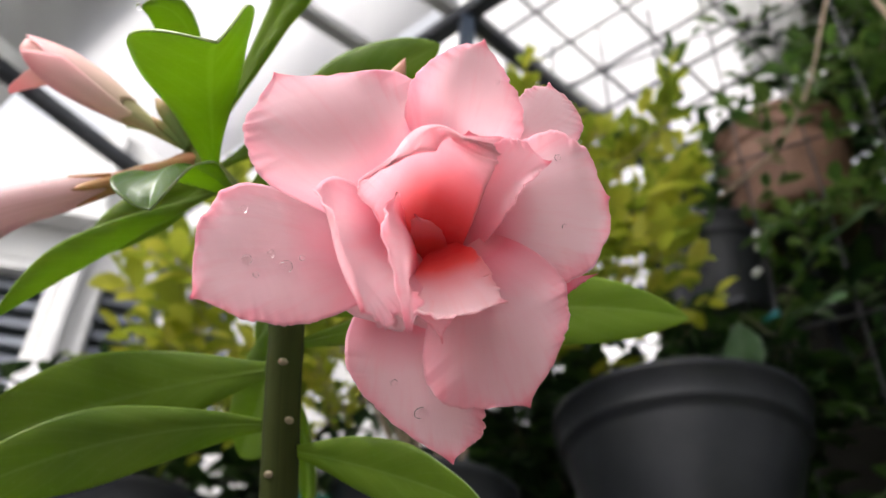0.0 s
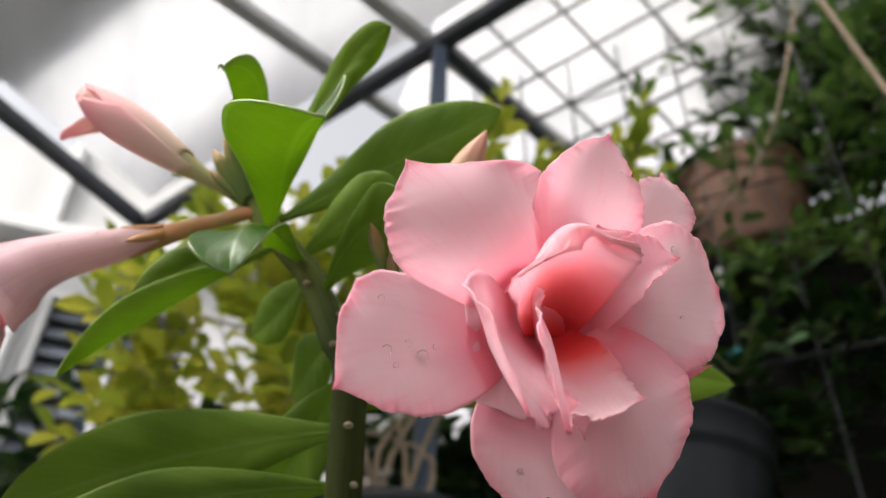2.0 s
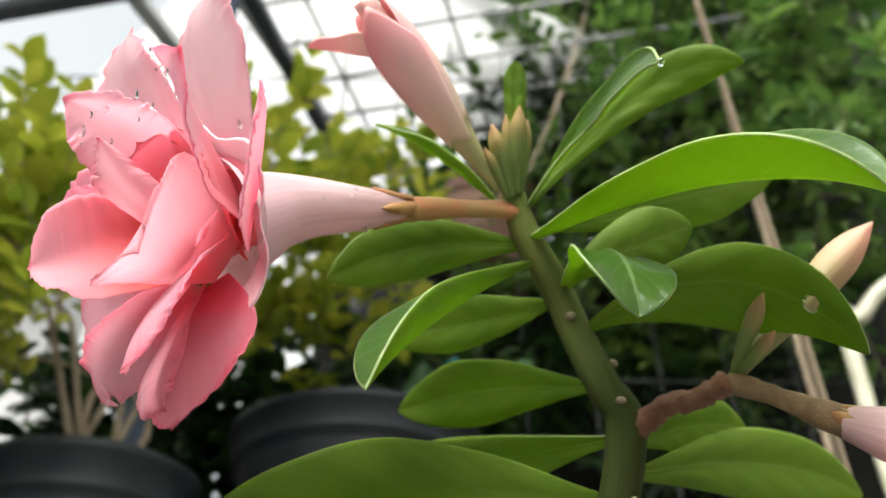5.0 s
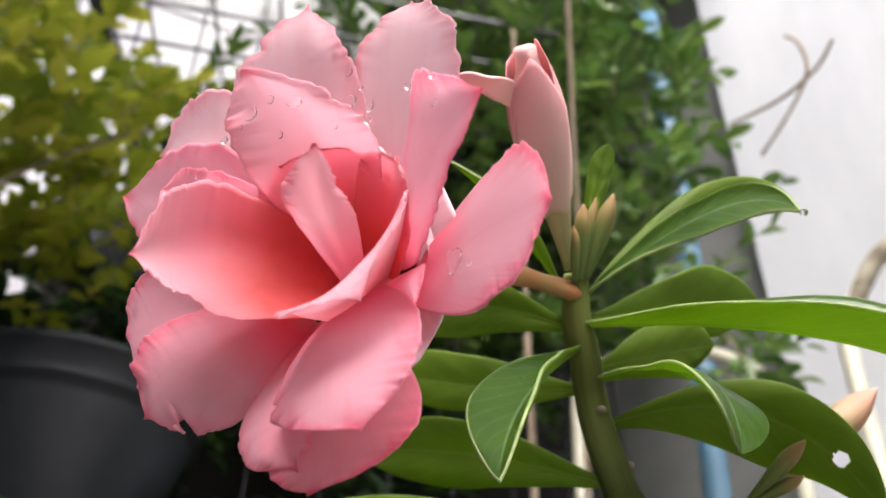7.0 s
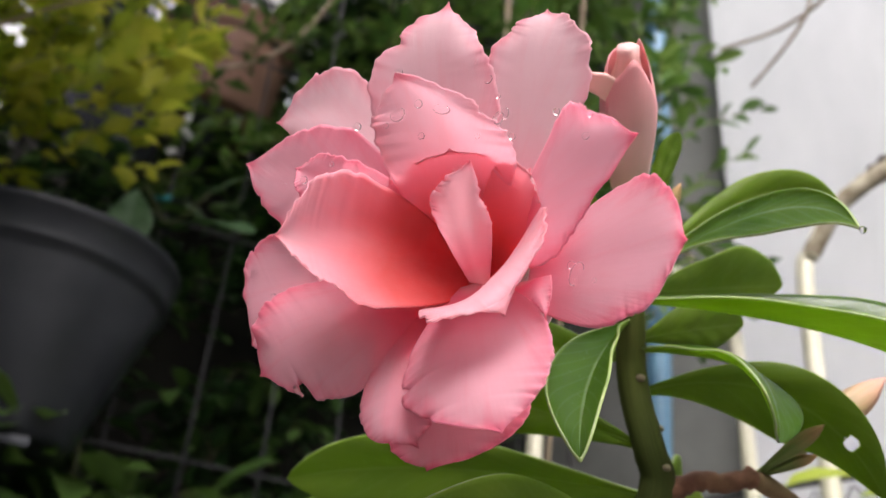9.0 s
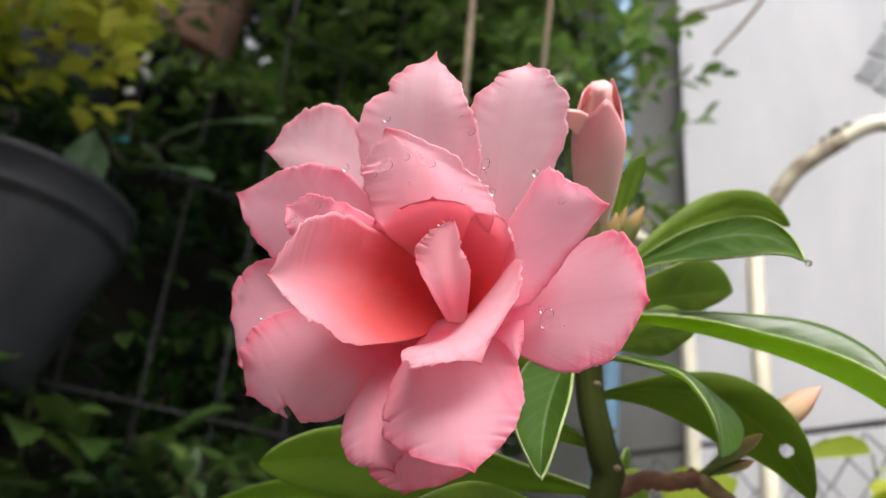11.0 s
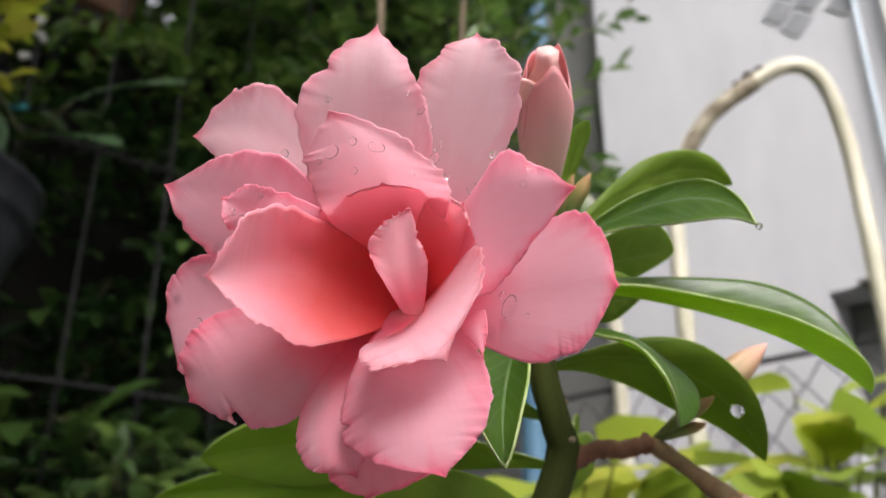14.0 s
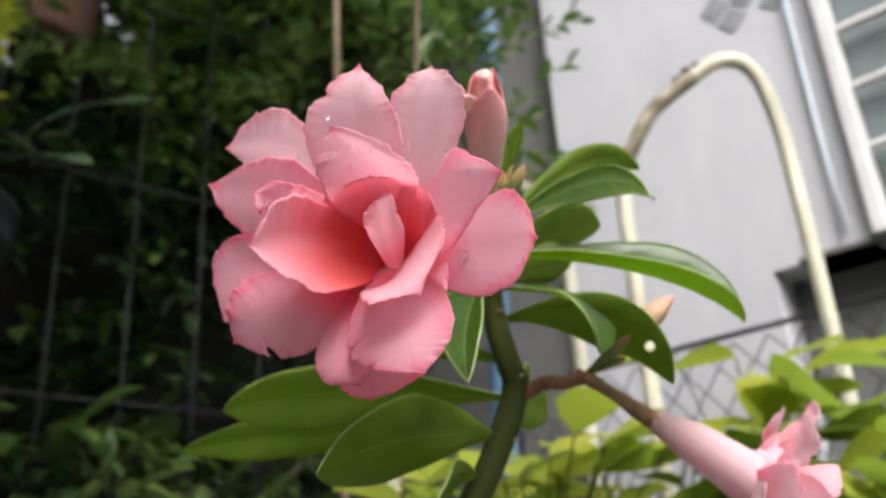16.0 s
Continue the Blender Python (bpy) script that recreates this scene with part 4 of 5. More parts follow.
# buds
big = bud((-0.0745, 0.0155, 0.7660), (-0.1255, 0.0085, 0.7885), 0.0060, BUD, label="half-open pink bud with a green foot", neck=0.22, blunt=0.42)
bud_foot, bud_top = Vector((-0.0745, 0.0155, 0.7660)), Vector((-0.1255, 0.0085, 0.7885))
bud_axis = bud_top - bud_foot
bud_a = bud_axis.cross(Vector((0.3, 0.8, 0.5))).normalized()
bud_b = bud_axis.normalized().cross(bud_a)
def bud_wrap(th0, span, t0, t1, lift, mat):
    """A bud petal that hugs the spindle: pointed at the top, spiralled a little."""
    nu, nv = 21, 22
    verts, uvs = [], []
    for i in range(nv):
        v = i / (nv - 1)
        for j in range(nu):
            q = 2 * j / (nu - 1) - 1
            t = t0 + (t1 - t0) * v * (1 - 0.30 * abs(q) ** 2.2) + 0.02 * math.sin(5 * q + th0)
            r = 0.22 + 0.78 * math.sin(math.pi / 2 * min(1, t / 0.72)) ** 1.6 if t < 0.72 else max(0.44, 1 - ((t - 0.72) / 0.28) ** 1.7 * 0.50)
            th = th0 + span * q * (1 - 0.12 * v) + 0.6 * v
            rr = 0.0061 * r * (1 + lift * (0.4 + 0.6 * abs(q)) * v)
            verts.append(bud_foot + bud_axis * t + (bud_a * math.cos(th) + bud_b * math.sin(th)) * (rr + 0.00025))
            uvs.append((abs(q), v))
    faces = [(i * nu + j, i * nu + j + 1, (i + 1) * nu + j + 1, (i + 1) * nu + j) for i in range(nv - 1) for j in range(nu - 1)]
    thicken(put("petal", mesh_of("petal", verts, faces, mat, uvs), big), 0.0003)


for th0, span, t0, t1, lift in ((0.2, 1.50, 0.30, 0.96, 0.05), (2.3, 1.50, 0.34, 1.00, 0.02), (4.3, 1.50, 0.32, 0.98, 0.07)):
    bud_wrap(th0, span, t0, t1, lift, BUDPETAL)
leaf((-0.1120, 0.0118, 0.7790), (-0.1297, 0.0227, 0.7811), 0.0048, (0.5, -0.6, 0.6), 0.0015, 0.35, 0.2, mat=BUDPETAL, parent=big, widest=0.34)
bud((-0.0279, -0.0115, 0.7190), (-0.0157, -0.0482, 0.7499), 0.0044, PALEBUD, label="closed pale bud with a pink tip", neck=0.35)
for foot, tip, r in (((-0.0705, 0.0130, 0.7650), (-0.0812, 0.0012, 0.7800), 0.0022), ((-0.0712, 0.0142, 0.7640), (-0.0840, 0.0082, 0.7768), 0.0021), ((-0.0716, 0.0138, 0.7640), (-0.0816, 0.0055, 0.7800), 0.0014), ((-0.0714, 0.0150, 0.7635), (-0.0838, 0.0112, 0.7712), 0.0014),
        ((-0.0700, 0.0125, 0.7650), (-0.0772, 0.0022, 0.7785), 0.0015)):
    bud(foot, tip, r, GREENBUD, label="small green bud with a pinkish tip", neck=0.55, blunt=0.10)
bud((-0.0280, -0.0105, 0.7190), (-0.0396, -0.0283, 0.7287), 0.0020, GREENBUD, label="small green bud with a pinkish tip")
bud((-0.0280, -0.0110, 0.7188), (-0.0335, -0.0260, 0.7225), 0.0016, GREENBUD)


def drop(flower, u, v, r, long=1.0, turn=0.0):
    """A bead of water that sits on the petal under (u, v)."""
    (O, U, V, N), holder = flower
    r = r * 1.25
    pts = np.array(PETAL_POINTS[holder.name])
    d = np.hypot(pts[:, 0] - u, pts[:, 1] - v)
    near = pts[d < max(0.9, d.min() + 0.05)]
    h = near[:, 2].max()
    bm = bmesh.new()
    bmesh.ops.create_icosphere(bm, subdivisions=3, radius=1.0)
    c, s = math.cos(turn), math.sin(turn)
    for q in bm.verts:
        x, y, z = q.co.x * r * long, q.co.y * r, (q.co.z * 0.45 + 0.18) * r
        x, y = x * c - y * s, x * s + y * c
        q.co = Vector(O + (U * (u + x) + V * (v + y) + N * (h + z)) / 1000)
    part("water_drop", bm, DROP, holder, "clear water drop", True)


for args in ((17.1, -8.1, 0.9, 2.0, 1.1), (16.0, -6.4, 0.6), (-12.4, 32.0, 0.6), (-37.3, 6.5, 0.8), (-29.1, 10.6, 1.0, 1.4, 1.4), (-47.8, -2.6, 0.7), (-10.0, 21.7, 0.9, 1.3, 0.5), (-6.1, 23.1, 0.6), (-2.2, 21.8, 0.7, 1.8, -0.3), (10.7, 13.9, 0.8, 1.3, 1.2), (22.5, 13.3, 0.5), (17.6, 18.7, 0.5), (-21.6, 22.9, 0.6), (9.3, 15.9, 0.5), (-7.3, 18.3, 0.5), (24.0, 16.0, 0.4), (2.5, 31.5, 0.4), (4.3, 28.2, 0.5, 1.4, 0.8), (5.6, 25.2, 0.4), (6.4, 22.0, 0.6, 1.5, 1.2), (7.6, 19.0, 0.7, 1.3, 1.0), (-12.5, 20.2, 0.4), (-14.0, 24.8, 0.5), (-30.5, 13.0, 0.6), (-25.0, 15.4, 0.4), (-44.0, -7.5, 0.5), (20.5, -9.6, 0.35), (-38.0, 14.0, 0.4), (3.0, 16.9, 0.4)):
    drop(flower_b, *args)
for args in ((-27.9, -8.8, 0.7), (-21.4, -8.7, 0.9), (-24.2, -7.0, 0.5), (-30.1, -0.3, 0.5), (0.6, -25.1, 0.5), (5.8, -29.4, 0.8, 1.3, 0.4), (-26.0, -11.0, 0.4), (-19.0, -6.5, 0.4), (26.5, 7.5, 0.4), (24.0, 20.5, 0.5), (9.5, 31.0, 0.4)):
    drop(flower_a, *args)

def hanging_drop(holder, at, r, long=1.2):
    """A bead of water at a place of the plant, in millimetres."""
    bm = bmesh.new()
    bmesh.ops.create_icosphere(bm, subdivisions=3, radius=1.0)
    for q in bm.verts:
        q.co = Vector(((q.co.x * r + at[0]) / 1000, (q.co.y * r + at[1]) / 1000, (q.co.z * r * (long if q.co.z < 0 else 0.9) + at[2]) / 1000))
    part("water_drop", bm, DROP, holder, "clear water drop", True)


for at, r in (((-83.2, -38.6, 760.4), 0.9), ((-110, 30.5, 742.6), 1.0), ((-104, 30.8, 745.8), 0.7), ((-118, 33, 737.5), 0.8), ((-113, 9.5, 777.0), 0.9), ((-108, 10.5, 775.4), 0.7), ((-106.4, 25.6, 751.2), 0.6), ((-112.0, 25.2, 747.4), 0.7), ((-111.0, 25.4, 750.6), 0.5), ((-119.5, 24.6, 742.6), 0.6), ((-101.5, 26.6, 753.8), 0.5)):
    hanging_drop(plant, at, r)

# ---- ground and walls ----
MESH_P, MESH_D, MESH_N = Vector((0.72, 0.97, 0)), Vector((0.745, -0.667, 0)), Vector((0.667, 0.745, 0))
WALL_P, WALL_D, WALL_N = Vector((1.387, -0.024, 0)), Vector((-0.519, -0.855, 0)), Vector((-0.855, 0.519, 0))
gbm = bmesh.new()
bmesh.ops.create_grid(gbm, x_segments=20, y_segments=20, size=40)
g = part("ground", gbm, GROUND, None, "grey concrete ground")
tagged(g, "grey concrete ground of the yard", "ground", kind="structure")


def wall_box(name, p, d, n, s0, s1, z0, z1, depth, mat, label, bevel=0.004, parent=None, front=0.0):
    """A slab whose front face runs along d from s0 to s1 and looks along n."""
    m = Matrix((d, n, Vector((0, 0, 1)))).transposed().to_4x4()
    c = p + d * (s0 + s1) / 2 + n * (front - depth / 2) + Vector((0, 0, (z0 + z1) / 2))
    ob = part(name, box_bm(s1 - s0, depth, z1 - z0, bevel, c, m), mat, parent, label)
    return ob


# Recess below the window: its shade is painted in as a darker grey.
tagged(wall_box("wall_recess", WALL_P, WALL_D, WALL_N, 0.402, 3.2, 0.0, 1.17, 0.12, GREYWALL, "", front=-0.09), "grey wall under a window, recess shade put into its colour", "wall", kind="structure")
tagged(wall_box("wall_house", WALL_P, WALL_D, WALL_N, 0.0, 0.40, 0.0, 3.4, 0.2, WHITEWALL, "", 0.0), "white painted house wall with faint stains", "wall", kind="structure")
tagged(wall_box("wall_house_upper", WALL_P, WALL_D, WALL_N, 0.40, 0.576, 1.172, 3.4, 0.2, WHITEWALL, "", 0.0), "white painted house wall with faint stains", "wall", kind="structure")
tagged(wall_box("wall_house_side", WALL_P, WALL_D, WALL_N, 1.15, 3.2, 1.172, 3.4, 0.2, WHITEWALL, ""), "white painted house wall with faint stains", "wall", kind="structure")
# Corner wall likewise has its shade painted in as grey.
tagged(wall_box("wall_corner", WALL_P, Vector((-0.519, -0.855, 0)), WALL_N, -0.6, -0.004, 0.0, 3.0, 0.15, GREYWALL, "", front=-0.06), "grey wall at the house corner, shade put into its colour", "wall", kind="structure")
# Added backing slabs, near-black so that gaps between leaves look deeply shaded.
tagged(wall_box("wall_back", MESH_P, MESH_D, -MESH_N, -0.25, 1.3, 0.0, 2.1, 0.12, DARKWALL, "", front=-0.55), "added near-black wall behind plants, deep shade put into its colour", "wall", kind="structure")

tagged(wall_box("wall_low", MESH_P, MESH_D, -MESH_N, -0.75, -0.254, 0.0, 1.40, 0.12, DARKWALL, "", front=-0.55), "added near-black wall behind plants, deep shade put into its colour", "wall", kind="structure")

# Added shade-black piece that closes bright gaps between the upper leaves.
tagged(wall_box("wall_back_upper", MESH_P, MESH_D, -MESH_N, 0.55, 1.3, 2.102, 2.775, 0.12, DARKWALL, "", front=-0.55), "added near-black wall behind plants, deep shade put into its colour", "wall", kind="structure")

# window
win = thing("window_1", "white barred window with dark glass in a house wall", "window", kind="structure")
for z in (1.20, 1.34, 1.46, 1.58, 1.72, 1.86, 2.0):
    wall_box("window_bar", WALL_P, WALL_D, WALL_N, 0.605, 1.12, z - 0.005, z + 0.005, 0.02, FRAMEWHITE, "", 0.003, win, front=0.01)
for s in (0.59, 0.84, 1.12):
    wall_box("window_frame", WALL_P, WALL_D, WALL_N, s - 0.012, s + 0.012, 1.18, 2.1, 0.05, FRAMEWHITE, "", 0.004, win, front=0.025)
wall_box("window_sill", WALL_P, WALL_D, WALL_N, 0.45, 1.2, 1.172, 1.180, 0.12, GREYWALL, "grey sill edge", 0.002, win, front=0.012)
wall_box("pane", WALL_P, WALL_D, WALL_N, 0.577, 1.15, 1.18, 2.1, 0.008, GLASS, "dark window glass", 0.0, win, front=-0.03)

# ---- black pot ----
def flower_pot(name, at, r, h, mat, label, taper=0.74, lip=0.055, group=""):
    pot = thing(name, label, "plant pot", at, group)
    t = 0.004
    prof = [(0.0, -h), (r * taper * 0.97, -h), (r * taper, -h + 0.01), (r * 0.90, -lip - 0.014), (r * 0.905, -lip - 0.004), (r * 0.955, -lip), (r * 0.96, -lip + 0.004), (r * 0.965, -0.016), (r * 0.995, -0.013), (r, -0.007), (r * 0.995, -0.001), (r * 0.975, 0.0), (r * 0.955, -0.004), (r * 0.945, -0.02), (r * 0.90, -0.06)]
    put("body", lathe("body", prof, mat, 64), pot)
    put("soil", lathe("soil", [(0.0, -0.045), (r * 0.5, -0.04), (r * 0.945, -0.05)], SOIL, 32), pot, "dark potting soil")
    return pot


flower_pot("black_pot", (0.579, 0.919, 1.213), 0.196, 0.275, PLASTIC, "large black plastic plant pot with a wide rim", 0.56)
flower_pot("brown_pot", (0.98, 1.02, 2.0), 0.15, 0.24, TERRACOTTA, "brown clay plant pot among climbing plants", 0.8)

# ---- frame of the roof ----
ZB = 2.16
def beam(a, b, w, h, mat, label, name="roof_beam"):
    return tagged(part(name, bar_bm(a, b, w, h), mat, None, label), label, "beam", kind="structure")


C0, J0 = Vector((-0.365, 1.79, ZB)), Vector((0.238, 0.962, ZB))
dirb = (J0 - C0).normalized()
beam(C0, J0 + dirb * 0.9, 0.034, 0.034, BEAM, "dark steel roof beam")
beam(C0, C0 + Vector((-0.70, -0.66, 0)) * 2.2, 0.034, 0.034, BEAM, "dark steel roof beam")
beam(J0, J0 + Vector((0.85, 0.50, 0)).normalized() * 1.6, 0.030, 0.030, BEAM, "dark steel roof beam")
for p in (C0, J0):
    beam(p - Vector((0, 0, 0.02)), Vector((p.x, p.y, 0.0)), 0.030, 0.030, BLUESTEEL, "blue painted steel post", "post")
# translucent roof sheets between the beams, with purlins above
def quad_sheet(name, a, b, c, d, mat, label, sag=0.0):
    """A thin sheet over four corners, slightly uneven."""
    a, b, c, d = (np.array(q, float) for q in (a, b, c, d))
    n = 14
    rng = np.random.RandomState(5)
    verts, faces = [], []
    for i in range(n + 1):
        for j in range(n + 1):
            u, v = i / n, j / n
            p = a * (1 - u) * (1 - v) + b * u * (1 - v) + c * u * v + d * (1 - u) * v
            p[2] += 0.006 * math.sin(14 * u) + rng.uniform(-0.002, 0.002)
            verts.append(p)
    for i in range(n):
        for j in range(n):
            k = i * (n + 1) + j
            faces.append((k, k + 1, k + n + 2, k + n + 1))
    ob = put(name, mesh_of(name, verts, faces, mat))
    thicken(ob, 0.003)
    return tagged(ob, label, "roof", kind="structure")


quad_sheet("roof_sheet", (-2.2, 0.10, 2.26), (-0.37, 1.80, 2.26), (0.75, 0.27, 2.26), (-1.0, -0.35, 2.26), SHEET, "white translucent roof sheet with faint streaks")
quad_sheet("roof_sheet", (0.25, 0.97, 2.34), (0.10, 5.2, 2.95), (2.4, 5.2, 2.95), (1.33, 0.50, 2.34), SHEET, "pale translucent roof sheet beyond a wire fence")
for k, (a, b) in enumerate((((-0.188, 1.065), (0.213, 1.261)), ((-0.02, 0.90), (0.33, 1.075)))):
    d = (Vector(b) - Vector(a)).normalized()
    pa, pb = Vector(a) - d * 1.2, Vector(b) + d * 1.4
    beam((pa.x, pa.y, 2.24), (pb.x, pb.y, 2.24), 0.035, 0.03, GREYSTEEL, "light grey roof purlin", "purlin")

# Added slab overhead, there to keep sky light off the fence plants.
tagged(wall_box("roof_overhang", MESH_P, MESH_D, -MESH_N, 0.30, 1.6, 2.78, 2.82, 1.15, GREYWALL, "", front=0.45), "added flat roof that shades the plants on the fence", "roof", kind="structure")

quad_sheet("soffit", (-0.38, 0.995, 2.30), (-1.12, 2.01, 2.30), (-2.5, 2.1, 2.30), (-2.4, -0.1, 2.30), SOFFIT, "grey translucent soffit board under a roof")

# ---- shelf that carries the pots ----
def on_mesh(s, off, z):
    """A point by the fence: along it, behind it, height."""
    return MESH_P + MESH_D * s + MESH_N * off + Vector((0, 0, z))


shelf = thing("plant_shelf", "dark steel plant shelf along a wire fence", "shelf")
wall_box("board", MESH_P, MESH_D, -MESH_N, -1.3, 0.95, 0.745, 0.77, 0.42, GREYWALL, "", 0.004, shelf, front=0.30)
for s in (-1.25, -0.5, 0.2, 0.9):
    for f in (0.27, -0.08):
        wall_box("leg", MESH_P, MESH_D, -MESH_N, s - 0.015, s + 0.015, 0.0, 0.744, 0.03, BEAM, "", 0.003, shelf, front=f)
flower_pot("black_pot", (0.19, 0.93, 1.05), 0.13, 0.278, PLASTIC, "black plastic plant pot holding a yellow-green shrub")
flower_pot("green_pot", (0.035, 0.98, 1.03), 0.065, 0.258, GREENPOT, "small dark green plastic plant pot")
flower_pot("black_pot", tuple(on_mesh(-0.02, 0.22, 1.80)), 0.12, 0.22, PLASTIC, "black plastic plant pot fixed behind a wire fence")
for s, off, z in ((-0.02, 0.22, 1.574), (0.16, 0.22, 1.754), (-0.07, -0.13, 0.931)):
    br = thing("pot_bracket", "dark steel bracket carrying a plant pot", "bracket", group="pot brackets")
    part("arm", bar_bm(on_mesh(s, off - 0.10, z), on_mesh(s, 0.56, z), 0.10, 0.012), BEAM, br)
    part("strut", bar_bm(on_mesh(s, 0.54, z - 0.2), on_mesh(s, 0.15, z - 0.012), 0.02, 0.02), BEAM, br)

flower_pot("black_pot", (-0.19, 1.03, 1.03), 0.11, 0.258, PLASTIC, "black plastic plant pot on a shelf")

# ---- wire fence ----
fence = thing("wire_fence", "grey wire mesh fence overgrown by climbing plants", "fence")
for k in range(15):
    s = -0.785 + 0.125 * k
    z0, z1 = 0.77, 2.56 if s > -0.45 else 1.9
    w = tube_mesh("wire", [on_mesh(s, 0, z0), on_mesh(s + 0.004, 0.002, (z0 + z1) / 2), on_mesh(s, 0, z1)], [0.0026] * 3, WIRE, 6, 3)
    put("wire", w, fence)
for k in range(5):
    z = 1.00 + 0.40 * k
    w = tube_mesh("wire", [on_mesh(-0.8, -0.004, z), on_mesh(0.1, -0.005, z + 0.004), on_mesh(0.98, -0.004, z)], [0.0026] * 3, WIRE, 6, 3)
    put("wire", w, fence)

# ties and a plastic cap caught in the mesh
TIE = mottled("white_plastic_tie", (0.62, 0.63, 0.62), (0.50, 0.51, 0.50), 60, 0.4, 0.1, 0.0004)
TEAL = mottled("teal_plastic", (0.01, 0.16, 0.19), (0.02, 0.22, 0.25), 60, 0.4, 0.1, 0.0004)
for at, turn, wide, mat, name, label in (((0.782, 0.907, 1.614), 20, 0.020, TIE, "wire_tie", "white plastic tie on a wire fence"), ((0.786, 0.904, 1.583), -50, 0.026, TIE, "wire_tie", "white plastic tie on a wire fence"), ((0.773, 0.915, 1.535), 60, 0.018, TIE, "wire_tie", "white plastic tie on a wire fence"), ((0.777, 0.911, 1.439), 75, 0.030, TEAL, "plastic_cap", "teal plastic cap stuck in a wire fence")):
    bm = bmesh.new()
    bmesh.ops.create_cone(bm, cap_ends=True, segments=12, radius1=0.007, radius2=0.0055, depth=wide)
    bmesh.ops.bevel(bm, geom=[e for e in bm.edges if e.calc_length() < 0.005], offset=0.001, segments=1, affect="EDGES")
    bmesh.ops.transform(bm, matrix=Matrix.Translation(at) @ Matrix.Rotation(radians(-42), 4, "Z") @ Matrix.Rotation(radians(turn), 4, "Y"), verts=bm.verts)
    tagged(part(name, bm, mat, None, "", True), label, "plastic tie" if mat is TIE else "plastic cap", group="fence ties" if mat is TIE else "")

# roof lattice beyond the fence
lattice = thing("roof_lattice", "thin dark steel lattice under a pale roof", "lattice")
for k in range(10):
    a = J0 + Vector((0.85, 0.50, 0)).normalized() * (0.11 + 0.115 * k) + Vector((0, 0, 0.03))
    part("bar", bar_bm(a, a + Vector((0.45, -0.62, 0.0)) * 1.3, 0.007, 0.007, 0.001), LATTICE, lattice)
for k in range(7):
    a = J0 + dirb * (0.10 + 0.145 * k) + Vector((0.03, 0.03, 0.045))
    part("bar", bar_bm(a, a + Vector((0.85, 0.50, 0)) * 1.2, 0.007, 0.007, 0.001), LATTICE, lattice)


# ---- foliage ----
def foliage_mesh(name, pos, way, nor, size, mat, ratio=0.42, fold=0.25):
    """Many small folded leaves in one mesh: foot, two side points, rib point and tip for each."""
    pos, way, nor, size = (np.asarray(a, float) for a in (pos, way, nor, size))
    way = way / (np.linalg.norm(way, axis=1)[:, None] + 1e-9)
    side = np.cross(way, nor)
    side /= np.linalg.norm(side, axis=1)[:, None] + 1e-9
    nor = np.cross(side, way)
    L = size[:, None]
    def at(along, across, up):
        return pos + way * L * along + side * L * ratio * across + nor * L * fold * up

    pts = np.stack([at(0, 0, 0), at(0.18, 0.30, 0.28), at(0.48, 0.50, 0.42), at(0.78, 0.36, 0.20), at(1, 0, -0.35),
        at(0.78, -0.36, 0.20), at(0.48, -0.50, 0.42), at(0.18, -0.30, 0.28), at(0.20, 0, 0), at(0.50, 0, 0), at(0.80, 0, -0.12)], 1)
    n = len(pos)
    tri = np.array([(0, 8, 1), (1, 8, 9), (1, 9, 2), (2, 9, 10), (2, 10, 3), (3, 10, 4), (0, 7, 8), (7, 9, 8), (7, 6, 9), (6, 10, 9), (6, 5, 10), (5, 4, 10)])
    faces = (np.arange(n)[:, None, None] * 11 + tri[None]).reshape(-1, 3)
    me = bpy.data.meshes.new(name)
    me.from_pydata(pts.reshape(-1, 3).tolist(), [], faces.tolist())
    me.materials.append(mat)
    smooth(me)
    return me


def sprays(rng, starts, ways, n_leaf, length, leaf_len, droop=0.25, spread=0.8):
    """Leaves in alternate pairs along short arching twigs. Returns leaf places and the twig lines."""
    P, Wv, Nn, S, twigs = [], [], [], [], []
    for st, wy in zip(starts, ways):
        wy = wy / np.linalg.norm(wy)
        ln = length * rng.uniform(0.6, 1.3)
        line = []
        k = max(3, int(n_leaf * rng.uniform(0.7, 1.2)))
        az = rng.uniform(0, 6.28)
        side = np.cross(wy, (0, 0, 1)) + 1e-3
        side /= np.linalg.norm(side)
        upv = np.cross(side, wy)
        for i in range(k):
            t = (i + 0.3) / k
            c = st + wy * ln * t + np.array((0, 0, -1)) * droop * ln * t * t
            line.append(c)
            az += 2.4 + rng.uniform(-0.4, 0.4)
            out = side * math.cos(az) + upv * math.sin(az) * 0.6
            P.append(c)
            Wv.append(wy * (0.55 + 0.5 * t) + out * spread + np.array((0, 0, -0.15)))
            Nn.append(np.array((0, 0, 1.0)) + rng.uniform(-0.6, 0.6, 3))
            S.append(leaf_len * rng.uniform(0.65, 1.25) * (0.75 + 0.5 * math.sin(3.14 * t)))
        twigs.append(line)
    return P, Wv, Nn, S, twigs


def twig_mesh(name, lines, r, mat):
    """Thin three-sided twigs, joined."""
    verts, faces = [], []
    for line in lines:
        n0 = len(verts)
        for i, c in enumerate(line):
            rr = r * (1 - 0.6 * i / len(line))
            for k in range(3):
                th = 2.094 * k
                verts.append((c[0] + rr * math.cos(th), c[1] + rr * math.sin(th), c[2] + rr * 0.3 * math.sin(th + 1)))
        for i in range(len(line) - 1):
            for k in range(3):
                a, b = n0 + i * 3 + k, n0 + i * 3 + (k + 1) % 3
                faces.append((a, b, b + 3, a + 3))
    return mesh_of(name, verts, faces, mat)


